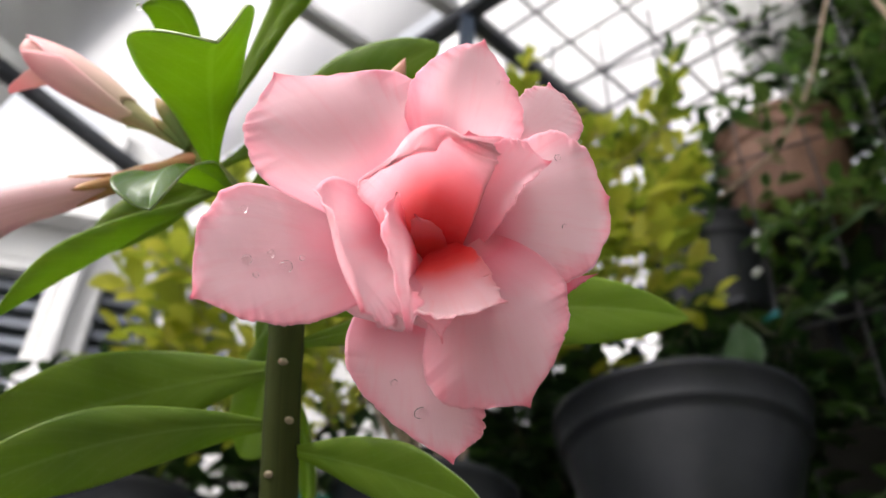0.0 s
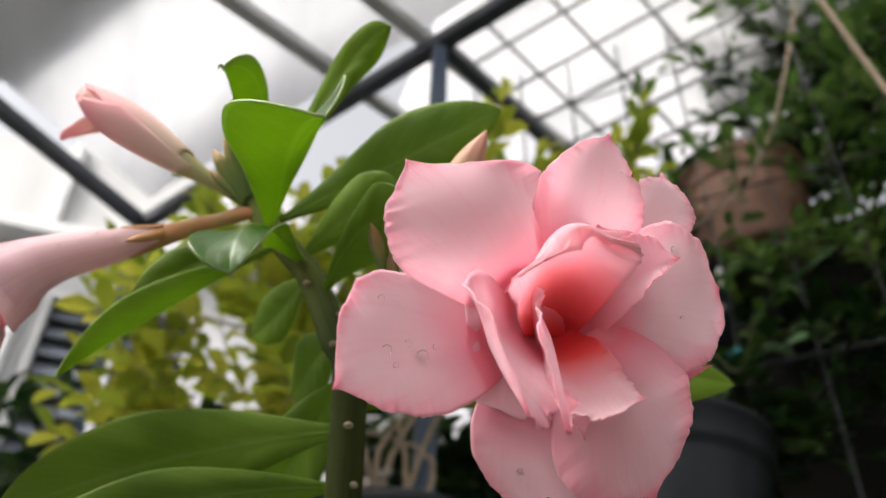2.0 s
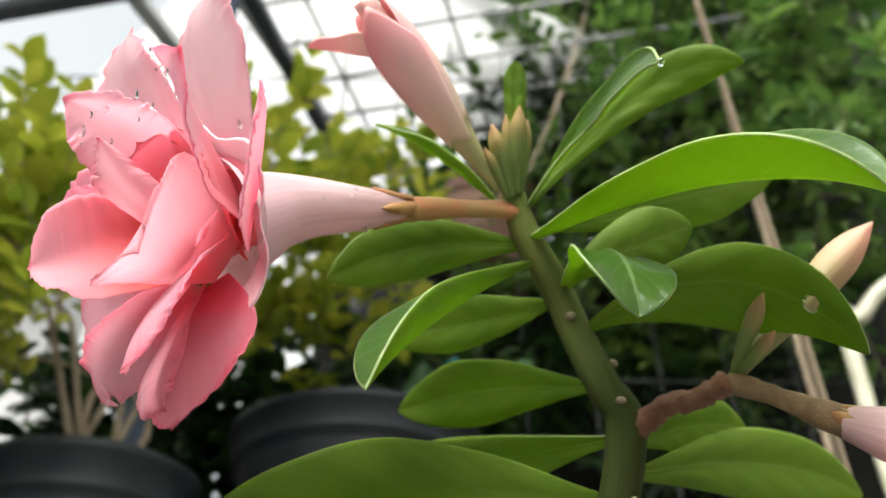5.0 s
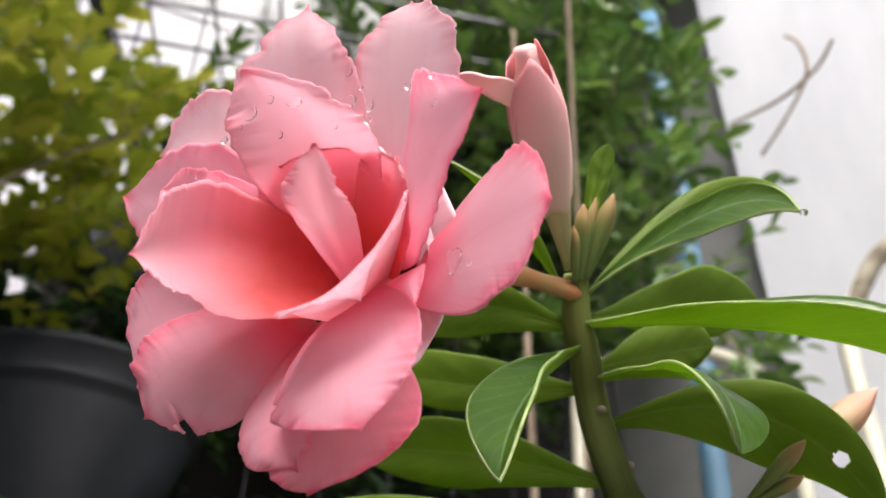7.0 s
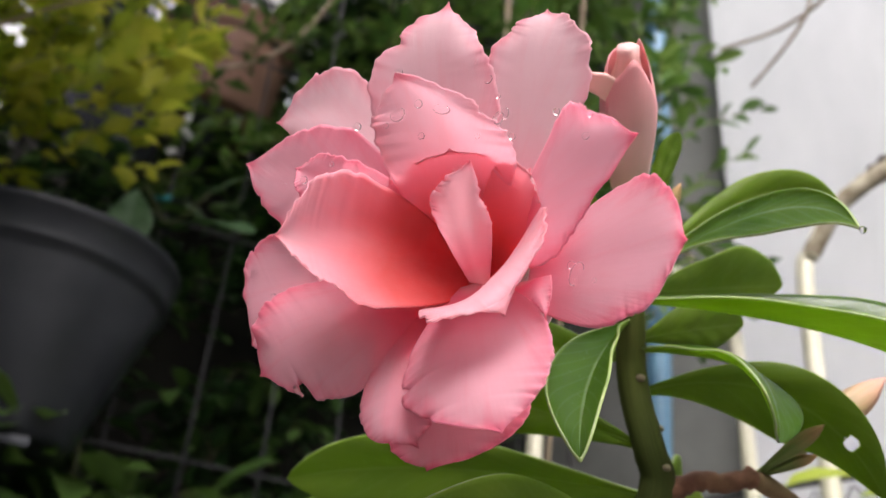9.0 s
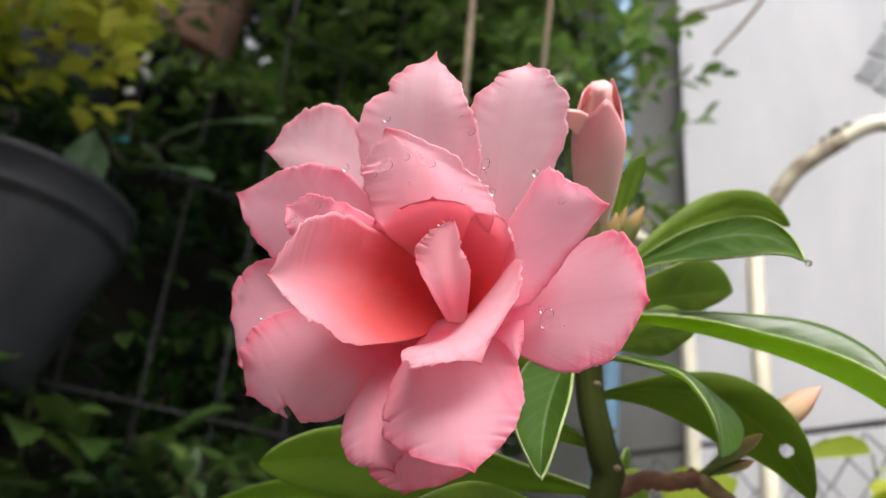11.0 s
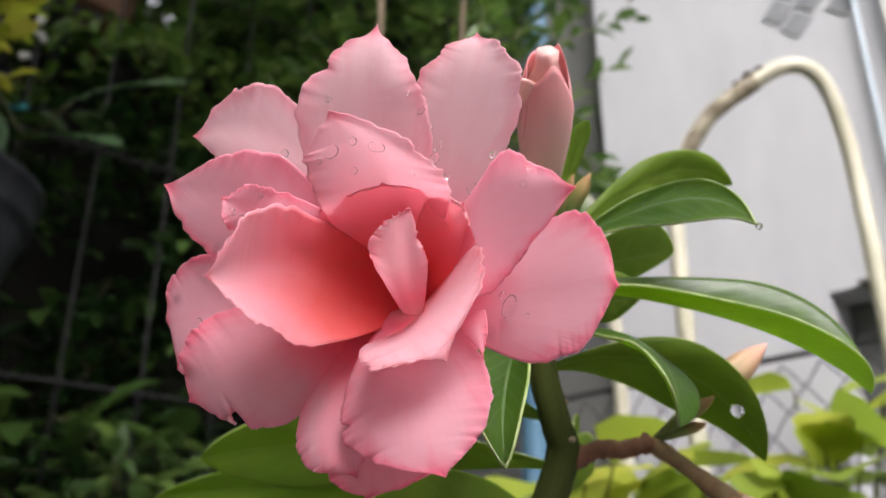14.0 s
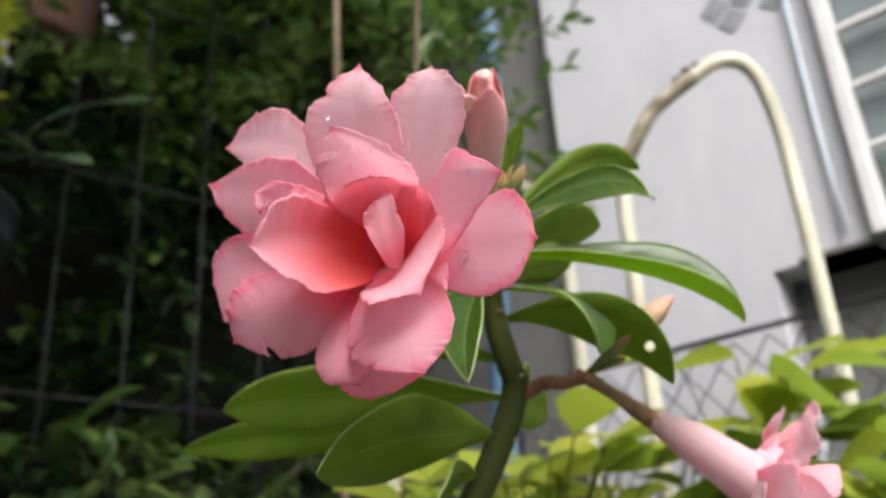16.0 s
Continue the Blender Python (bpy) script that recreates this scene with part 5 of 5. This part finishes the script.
def growth(name, label, category, starts, ways, n_leaf, length, leaf_len, mat, seed, kind="stuff", ratio=0.42, droop=0.25, spread=0.8, twig=TWIG, r=0.0016):
    rng = np.random.RandomState(seed)
    P, Wv, Nn, S, lines = sprays(rng, starts, ways, n_leaf, length, leaf_len, droop, spread)
    ob = thing(name, label, category, kind=kind)
    put("leaves", foliage_mesh("leaves", P, Wv, Nn, S, mat, ratio), ob)
    tagged(put("twig_work", twig_mesh("twig_work", lines, r, twig), ob), kind="stuff")
    return ob


rng = np.random.RandomState(11)


def fence_starts(n, s0, s1, o0, o1, z0, z1, keep=None):
    out, wy = [], []
    while len(out) < n:
        s, o, z = rng.uniform(s0, s1), rng.uniform(o0, o1), rng.uniform(z0, z1)
        if keep and not keep(s, o, z):
            continue
        p = on_mesh(s, o, z)
        out.append(np.array(p))
        wy.append(np.array(-MESH_N) * rng.uniform(0.2, 1.0) + np.array(MESH_D) * rng.uniform(-1, 1) + np.array((0, 0, rng.uniform(-0.5, 0.5))))
    return out, wy


def clear(s, o, z):
    """Leaves the brown pot free."""
    return not (abs(s - 0.14) < 0.24 and o < 0.24 and 1.50 < z < 2.06) or noise.noise(Vector((s * 9, z * 9, o * 9))) > 0.22


def patchy(s, o, z):
    return clear(s, o, z) and not (s < 0.20 and z > 2.04) and noise.noise(Vector((s * 3.1, z * 3.1, o * 2.0))) > -0.08


def gappy(s, o, z):
    return clear(s, o, z) and noise.noise(Vector((s * 3.7, z * 3.7, o * 2.0))) > 0.0


# Rear and low plants take the leaves with painted-in shade.
growth("climbing_plant", "dense dark green climbing plant on a wire fence, shade in its leaf colour", "climbing plant", *fence_starts(340, -0.05, 1.05, 0.10, 0.46, 0.82, 2.0, gappy), 8, 0.17, 0.062, FOL_SHADED, 21)
growth("climbing_plant", "bright green climbing plant over a wire fence", "climbing plant", *fence_starts(420, -0.02, 1.05, -0.08, 0.4, 1.50, 2.6, patchy), 9, 0.18, 0.045, FOL_BRIGHT, 22)
growth("climbing_plant", "green climbing plant hanging from a roof edge", "climbing plant", *fence_starts(330, 0.32, 1.1, -0.15, 0.5, 1.85, 2.85, clear), 9, 0.18, 0.055, FOL_MID, 23)
growth("climbing_plant", "dark green climbing plant under a roof, shade in its leaf colour", "climbing plant", *fence_starts(330, 0.24, 1.1, 0.12, 0.5, 2.05, 2.85), 9, 0.18, 0.06, FOL_SHADED, 30)
growth("climbing_plant", "dark green plants under a wire fence, shade in their leaf colour", "climbing plant", *fence_starts(620, -0.62, 0.05, 0.0, 0.46, 0.78, 1.50), 8, 0.15, 0.064, FOL_SHADED, 27)
growth("low_plant", "glossy green broad-leaved plant under a pot", "plant", *fence_starts(16, -0.15, 0.55, -0.22, 0.02, 0.77, 0.98), 6, 0.12, 0.085, FOL_MID, 28, ratio=0.5)
growth("low_plant", "bright green low plant beside a shelf", "plant", *fence_starts(9, 0.15, 0.5, -0.30, -0.1, 0.77, 0.86), 7, 0.09, 0.05, FOL_MID, 24)
# creeper by the house corner
cs, cw = [], []
for i in range(130):
    c = Vector((1.02, 0.18, 1.74)) + Vector((max(-0.2, min(0.2, rng.normal(0, 0.13))), max(-0.13, rng.normal(0, 0.12)), rng.uniform(-0.42, 0.75)))
    cs.append(np.array(c))
    cw.append(np.array((rng.uniform(-0.9, 0.5), rng.uniform(-1.0, 0.4), rng.uniform(-0.4, 0.4))))
growth("creeper", "bright green creeper at a house corner", "climbing plant", cs, cw, 9, 0.14, 0.046, FOL_BRIGHT, 25)

# dark bush on the ground behind the pots, shade put into its leaf colour
bs, bw = [], []
for i in range(460):
    bs.append(np.array((rng.uniform(-0.55, 0.22), rng.uniform(1.15, 1.50), rng.uniform(0.25, 1.30))))
    bw.append(np.array((rng.uniform(-1, 1), rng.uniform(-1.2, 0.2), rng.uniform(-0.3, 0.7))))
growth("bush", "dark green bush behind plant pots, shade in its leaf colour", "bush", bs, bw, 8, 0.16, 0.06, FOL_SHADED, 29)

# yellow-green shrub in the black pot
ys, yw = [], []
while len(ys) < 360:
    x, y = rng.uniform(-0.20, 0.52), rng.uniform(0.68, 1.02)
    top = 1.34 + 0.34 * max(0.0, min(1.0, (x + 0.10) / 0.6)) + 0.06 * math.sin(19 * x + 5 * y)
    low = 1.06 + 0.24 * max(0.0, min(1.0, (x - 0.02) / 0.2))
    z = low + (top - low) * rng.uniform(0, 1) ** 0.9
    if noise.noise(Vector((x * 8, y * 8, z * 8))) < -0.22 or (x < -0.10 and z > 1.24):
        continue
    d = Vector((x - 0.16, y - 0.86, (z - 1.05) * 0.8)).normalized()
    ys.append(np.array((x, y, z)))
    yw.append(np.array(d) + np.array((0, 0, 0.45)) + rng.uniform(-0.4, 0.4, 3))
shrub = growth("yellow_shrub", "yellow-green leafy shrub growing in a black pot", "shrub", ys, yw, 9, 0.10, 0.038, FOL_YELLOW, 26, kind="", ratio=0.55, droop=0.05, spread=0.9)
for k in range(7):
    e = ys[k * 30]
    put("branch", tube_mesh("branch", [(0.19, 0.93, 1.00), (0.18 + 0.02 * k - 0.06, 0.92, 1.15), tuple(np.array((0.17, 0.90, 1.25)) * 0.45 + e * 0.55), tuple(e)], [0.006, 0.0045, 0.003, 0.0015], TWIG, 7, 4), shrub)

# lime-leaved plants before the house wall
def lime_plant(at, n, size, seed, height=0.16, spread=0.14):
    r2 = np.random.RandomState(seed)
    P, Wv, Nn, S, lines = [], [], [], [], []
    for i in range(n):
        a = r2.uniform(0, 6.28)
        c = np.array(at) + np.array((math.cos(a) * spread * r2.uniform(0.2, 1), math.sin(a) * spread * r2.uniform(0.2, 1), height * r2.uniform(0.2, 1)))
        P.append(c)
        Wv.append((math.cos(a), math.sin(a), r2.uniform(-0.3, 0.5)))
        Nn.append(np.array((0, 0, 1.0)) + r2.uniform(-0.5, 0.5, 3))
        S.append(size * r2.uniform(0.7, 1.2))
        lines.append([np.array(at) + (c - np.array(at)) * np.array((0.3, 0.3, 0.0)), (np.array(at) + c) / 2, c])
    ob = thing("lime_plant", "broad-leaved lime green plant before a white wall", "plant", group="lime green plants")
    put("leaves", foliage_mesh("leaves", P, Wv, Nn, S, FOL_LIME, 0.72, 0.20), ob)
    tagged(put("stalk", twig_mesh("stalk", lines, 0.002, STEM), ob), kind="stuff")
    return ob


planter = thing("planter_box", "grey concrete planter box with lime green plants", "planter")
part("box", box_bm(0.34, 1.0, 0.60, 0.01, (0.66, -0.16, 0.30)), GREYWALL, planter)
part("soil", box_bm(0.28, 0.94, 0.02, 0.004, (0.66, -0.16, 0.609)), SOIL, planter, "dark potting soil")
lime_plant((0.62, -0.19, 0.615), 40, 0.100, 31, 0.28, 0.10)
lime_plant((0.60, 0.06, 0.615), 70, 0.075, 32, 0.18, 0.16)
lime_plant((0.57, -0.33, 0.615), 42, 0.095, 33, 0.21, 0.12)
lime_plant((0.72, -0.06, 0.615), 60, 0.078, 34, 0.19, 0.14)


# ---- cream pipe hoops, blue pipe, chain-link ----
RUSTSTAIN = mottled("pipe_stain", (0.36, 0.33, 0.25), (0.10, 0.075, 0.045), 34, 0.75, 0.3, 0.001)


def hoop(pts, label):
    ob = thing("pipe_hoop", label, "pipe", group="cream pipe hoops")
    put("pipe", tube_mesh("pipe", pts, [0.0112] * 4, CREAM, 14, 7), ob)
    return ob


h2 = hoop([(0.833, -0.098, 0.0), (0.833, -0.099, 0.6), (0.835, -0.102, 1.17), (0.828, -0.118, 1.255), (0.815, -0.160, 1.315), (0.806, -0.215, 1.352), (0.803, -0.270, 1.378), (0.812, -0.312, 1.362), (0.828, -0.334, 1.29), (0.837, -0.342, 1.15), (0.838, -0.343, 0.6), (0.838, -0.343, 0.0)], "cream plastic pipe bent into a hoop, with black dirt")
for k, (dx, dy, dz) in enumerate(((0.811, -0.190, 1.349), (0.808, -0.205, 1.360), (0.805, -0.222, 1.369), (0.806, -0.214, 1.365), (0.803, -0.236, 1.376))):
    bm = bmesh.new()
    bmesh.ops.create_icosphere(bm, subdivisions=2, radius=0.006 + 0.002 * (k % 3))
    for v in bm.verts:
        v.co *= 1 + 0.5 * noise.noise(v.co * 200 + Vector((k, 0, 0)))
        v.co.z *= 0.6
    bmesh.ops.translate(bm, vec=(dx, dy, dz), verts=bm.verts)
    part("dirt", bm, DIRT, h2, "black dirt speck", True)
put("stain", tube_mesh("stain", [(0.829, -0.115, 1.245), (0.828, -0.118, 1.255), (0.815, -0.160, 1.315), (0.806, -0.215, 1.352), (0.805, -0.228, 1.358)], [0.0117, 0.0121, 0.0122, 0.0121, 0.0117], RUSTSTAIN, 14, 7, 0.03, 4), h2, "brown dirt stain")
hoop([(0.89, 0.27, 0.0), (0.89, 0.265, 1.15), (0.90, 0.235, 1.27), (0.93, 0.165, 1.32), (0.985, 0.075, 1.322), (1.045, 0.005, 1.29), (1.072, -0.012, 1.18), (1.075, -0.013, 0.6), (1.075, -0.013, 0.0)], "cream plastic pipe bent into a hoop")
bp = thing("blue_pipe", "blue plastic water pipe on a shaded wall", "pipe")
put("pipe", tube_mesh("pipe", [(1.30, 0.152, 0.0), (1.30, 0.145, 0.9), (1.30, 0.125, 1.4), (1.30, 0.105, 1.8), (1.30, 0.100, 2.6)], [0.024] * 3, BLUEPVC, 14, 3), bp)
thin = thing("thin_pipe", "thin pale blue pipe beside a window", "pipe")
q = WALL_P + WALL_D * 0.535 + WALL_N * 0.012
put("pipe", tube_mesh("pipe", [(q.x, q.y, 1.20), (q.x, q.y, 1.7), (q.x, q.y, 2.6)], [0.004] * 3, mottled("pale_blue_pipe", (0.40, 0.50, 0.57), (0.48, 0.56, 0.62), 20, 0.5, 0.1), 10, 3), thin)

link = thing("chain_link_fence", "rusty chain-link fence before a white wall", "fence")
LP = WALL_P + WALL_N * 0.12
for k in range(34):
    for sgn in (1, -1):
        s0 = -0.1 + 0.06 * k
        pts = []
        for i in range(18):
            s = s0 + sgn * 0.03 * (i % 2)
            pts.append(tuple(LP + WALL_D * (s + sgn * 0.0) + WALL_N * (0.003 * sgn * (1 if i % 2 else -1)) + Vector((0, 0, 0.42 + 0.036 * i))))
        put("wire", tube_mesh("wire", pts, [0.0018] * 2, WIRE, 4, 1), link)
part("rail", bar_bm(LP + WALL_D * -0.1 + Vector((0, 0, 1.045)), LP + WALL_D * 2.0 + Vector((0, 0, 1.045)), 0.008, 0.008, 0.001), WIRE, link)
part("rail", bar_bm(LP + WALL_D * -0.1 + Vector((0, 0, 0.415)), LP + WALL_D * 2.0 + Vector((0, 0, 0.415)), 0.008, 0.008, 0.001), WIRE, link)
for s in (-0.1, 0.95, 2.0):
    part("post", bar_bm(LP + WALL_D * s, LP + WALL_D * s + Vector((0, 0, 1.06)), 0.03, 0.03, 0.003), WIRE, link)

# diamond vent tiles in the house wall
vent = thing("vent_tiles", "grey diamond-shaped vent tiles in a white wall", "vent", kind="structure")
for s, z in ((0.430, 1.785), (0.462, 1.742), (0.430, 1.700), (0.515, 1.705), (0.462, 1.828), (0.400, 1.742)):
    m = Matrix((WALL_D, WALL_N, Vector((0, 0, 1)))).transposed().to_4x4() @ Matrix.Rotation(radians(45), 4, "Y")
    part("tile", box_bm(0.044, 0.012, 0.044, 0.002, WALL_P + WALL_D * s + WALL_N * -0.003 + Vector((0, 0, z)), m), TILE, vent)

# dry twigs
def stick(name, label, pts, r, group=""):
    ob = thing(name, label, "twig", group=group)
    put("twig", tube_mesh("twig", pts, [r, r * 0.9, r * 0.75], TWIG, 8, 5, 0.05, 7), ob)
    return ob


stick("dry_stem", "long leaning dry brown plant stem", [(0.06, 0.015, 1.62), (0.12, 0.035, 1.5), (0.27, 0.088, 1.2), (0.39, 0.128, 1.0), (0.625, 0.212, 0.605)], 0.0028)
stick("dry_stem", "long upright dry brown plant stem", [(1.0, 0.37, 0.77), (1.003, 0.372, 1.4), (1.0, 0.37, 2.1), (0.997, 0.372, 2.775)], 0.0068)
stick("tendril", "thin curved dry tendril before a white wall", [(0.80, -0.03, 1.60), (0.70, -0.10, 1.53), (0.62, -0.145, 1.49), (0.565, -0.165, 1.475)], 0.0028)
stick("tendril", "thin curved dry tendril before a white wall", [(0.575, -0.118, 1.515), (0.57, -0.129, 1.49), (0.585, -0.130, 1.455), (0.615, -0.10, 1.425), (0.655, -0.058, 1.403)], 0.0026)

stick("hanging_vine", "thin dry vine hanging before a brown pot", [(0.69, 0.862, 1.646), (0.77, 0.79, 1.715), (0.838, 0.73, 1.845), (0.914, 0.662, 2.126), (0.952, 0.628, 2.30), (0.99, 0.60, 2.50)], 0.0036)

# neighbouring house seen under the roof edge: pale facade with louvred windows, ledges and a railing
FACADE = mottled("pale_facade", (0.56, 0.56, 0.55), (0.42, 0.42, 0.41), 1.6, 0.8, 0.3, 0.003, streak=(2.0, 2.0, 0.4))
SLAT = mottled("grey_louvre", (0.17, 0.19, 0.22), (0.10, 0.11, 0.13), 9, 0.5, 0.15, 0.001)
house = thing("neighbour_house", "pale neighbouring house with louvred windows and ledges", "house", kind="structure")
FX0, FX1, FY, FT = -3.4, 0.75, 2.86, 3.35
OPEN = [(-2.75, -2.05), (-1.62, -0.92), (-0.80, -0.20)]
W0, W1 = 1.80, 2.62
part("wall", box_bm(FX1 - FX0, 0.16, W0, 0.004, ((FX0 + FX1) / 2, FY + 0.08, W0 / 2)), FACADE, house)
part("wall", box_bm(FX1 - FX0, 0.16, FT - W1, 0.004, ((FX0 + FX1) / 2, FY + 0.08, (FT + W1) / 2)), FACADE, house)
edges = [FX0] + [e for o in OPEN for e in o] + [FX1]
for a, b in zip(edges[0::2], edges[1::2]):
    part("wall", box_bm(b - a, 0.158, W1 - W0, 0.0, ((a + b) / 2, FY + 0.081, (W0 + W1) / 2)), FACADE, house)
for a, b in OPEN:
    w = put("window", None, house, "louvred window with a white frame")
    for z in (W0 + 0.02, W1 - 0.02):
        part("window_frame", box_bm(b - a, 0.07, 0.04, 0.004, ((a + b) / 2, FY + 0.04, z)), FRAMEWHITE, w)
    for x in (a + 0.02, (a + b) / 2, b - 0.02):
        part("window_frame", box_bm(0.035, 0.07, W1 - W0 - 0.08, 0.004, (x, FY + 0.04, (W0 + W1) / 2)), FRAMEWHITE, w)
    for k in range(9):
        part("slat", box_bm(b - a - 0.08, 0.012, 0.075, 0.002, ((a + b) / 2, FY + 0.06, W0 + 0.085 + k * 0.081), Matrix.Rotation(radians(-35), 4, "X")), SLAT, w)
    part("pane", box_bm(b - a, 0.01, W1 - W0, 0.0, ((a + b) / 2, FY + 0.12, (W0 + W1) / 2)), GLASS, w, "dark glass behind slats")
    part("sill", box_bm(b - a + 0.14, 0.10, 0.045, 0.006, ((a + b) / 2, FY - 0.02, W0 - 0.03)), FRAMEWHITE, w)
for z in (1.50, 2.82):
    part("ledge", box_bm(FX1 - FX0, 0.12, 0.06, 0.008, ((FX0 + FX1) / 2, FY - 0.055, z)), FRAMEWHITE, house)
for x in (-1.9, -0.86):
    part("drain_pipe", box_bm(0.05, 0.05, FT, 0.015, (x, FY - 0.03, FT / 2)), GREYSTEEL, house, "grey drain pipe")
tagged(part("wall_rear", box_bm(0.2, 9.0, 2.6, 0.01, (-3.6, 0.2, 1.3)), WHITEWALL, None), "pale yard wall behind the viewpoint", "wall", kind="structure")
rails = thing("railing", "dark steel railing across the yard", "railing")
for k in range(26):
    x = -2.2 + 0.11 * k
    part("bar", bar_bm((x, 2.3, 0.0), (x, 2.3, 1.5), 0.016, 0.016, 0.002), BEAM, rails)
for z in (0.9, 1.2, 1.5):
    part("rail", bar_bm((-2.2, 2.3, z), (0.6, 2.3, z), 0.03, 0.03, 0.003), BEAM, rails)

# broad pale leaves on the fence
broad = thing("broad_leaf_plant", "broad pale green leaves hanging on a wire fence", "plant")
for p0, p1, w, up in (((0.7029, 0.9003, 1.405), (0.7023, 0.899, 1.300), 0.036, (-0.7, -0.6, 0.2)), ((0.7293, 0.8334, 1.3427), (0.7394, 0.6852, 1.3196), 0.030, (-0.5, -0.4, 0.8)), ((0.7214, 0.7705, 1.3963), (0.7943, 0.6177, 1.4585), 0.022, (-0.4, -0.4, 0.8))):
    leaf(p0, p1, w, up, 0.01, 0.15, parent=broad, mat=BROADLEAF)
put("stem", tube_mesh("stem", [(0.80, 0.93, 0.77), (0.74, 0.92, 1.1), (0.71, 0.905, 1.41), (0.725, 0.84, 1.345), (0.721, 0.771, 1.396)], [0.004, 0.003, 0.002], STEM, 7, 5), broad)
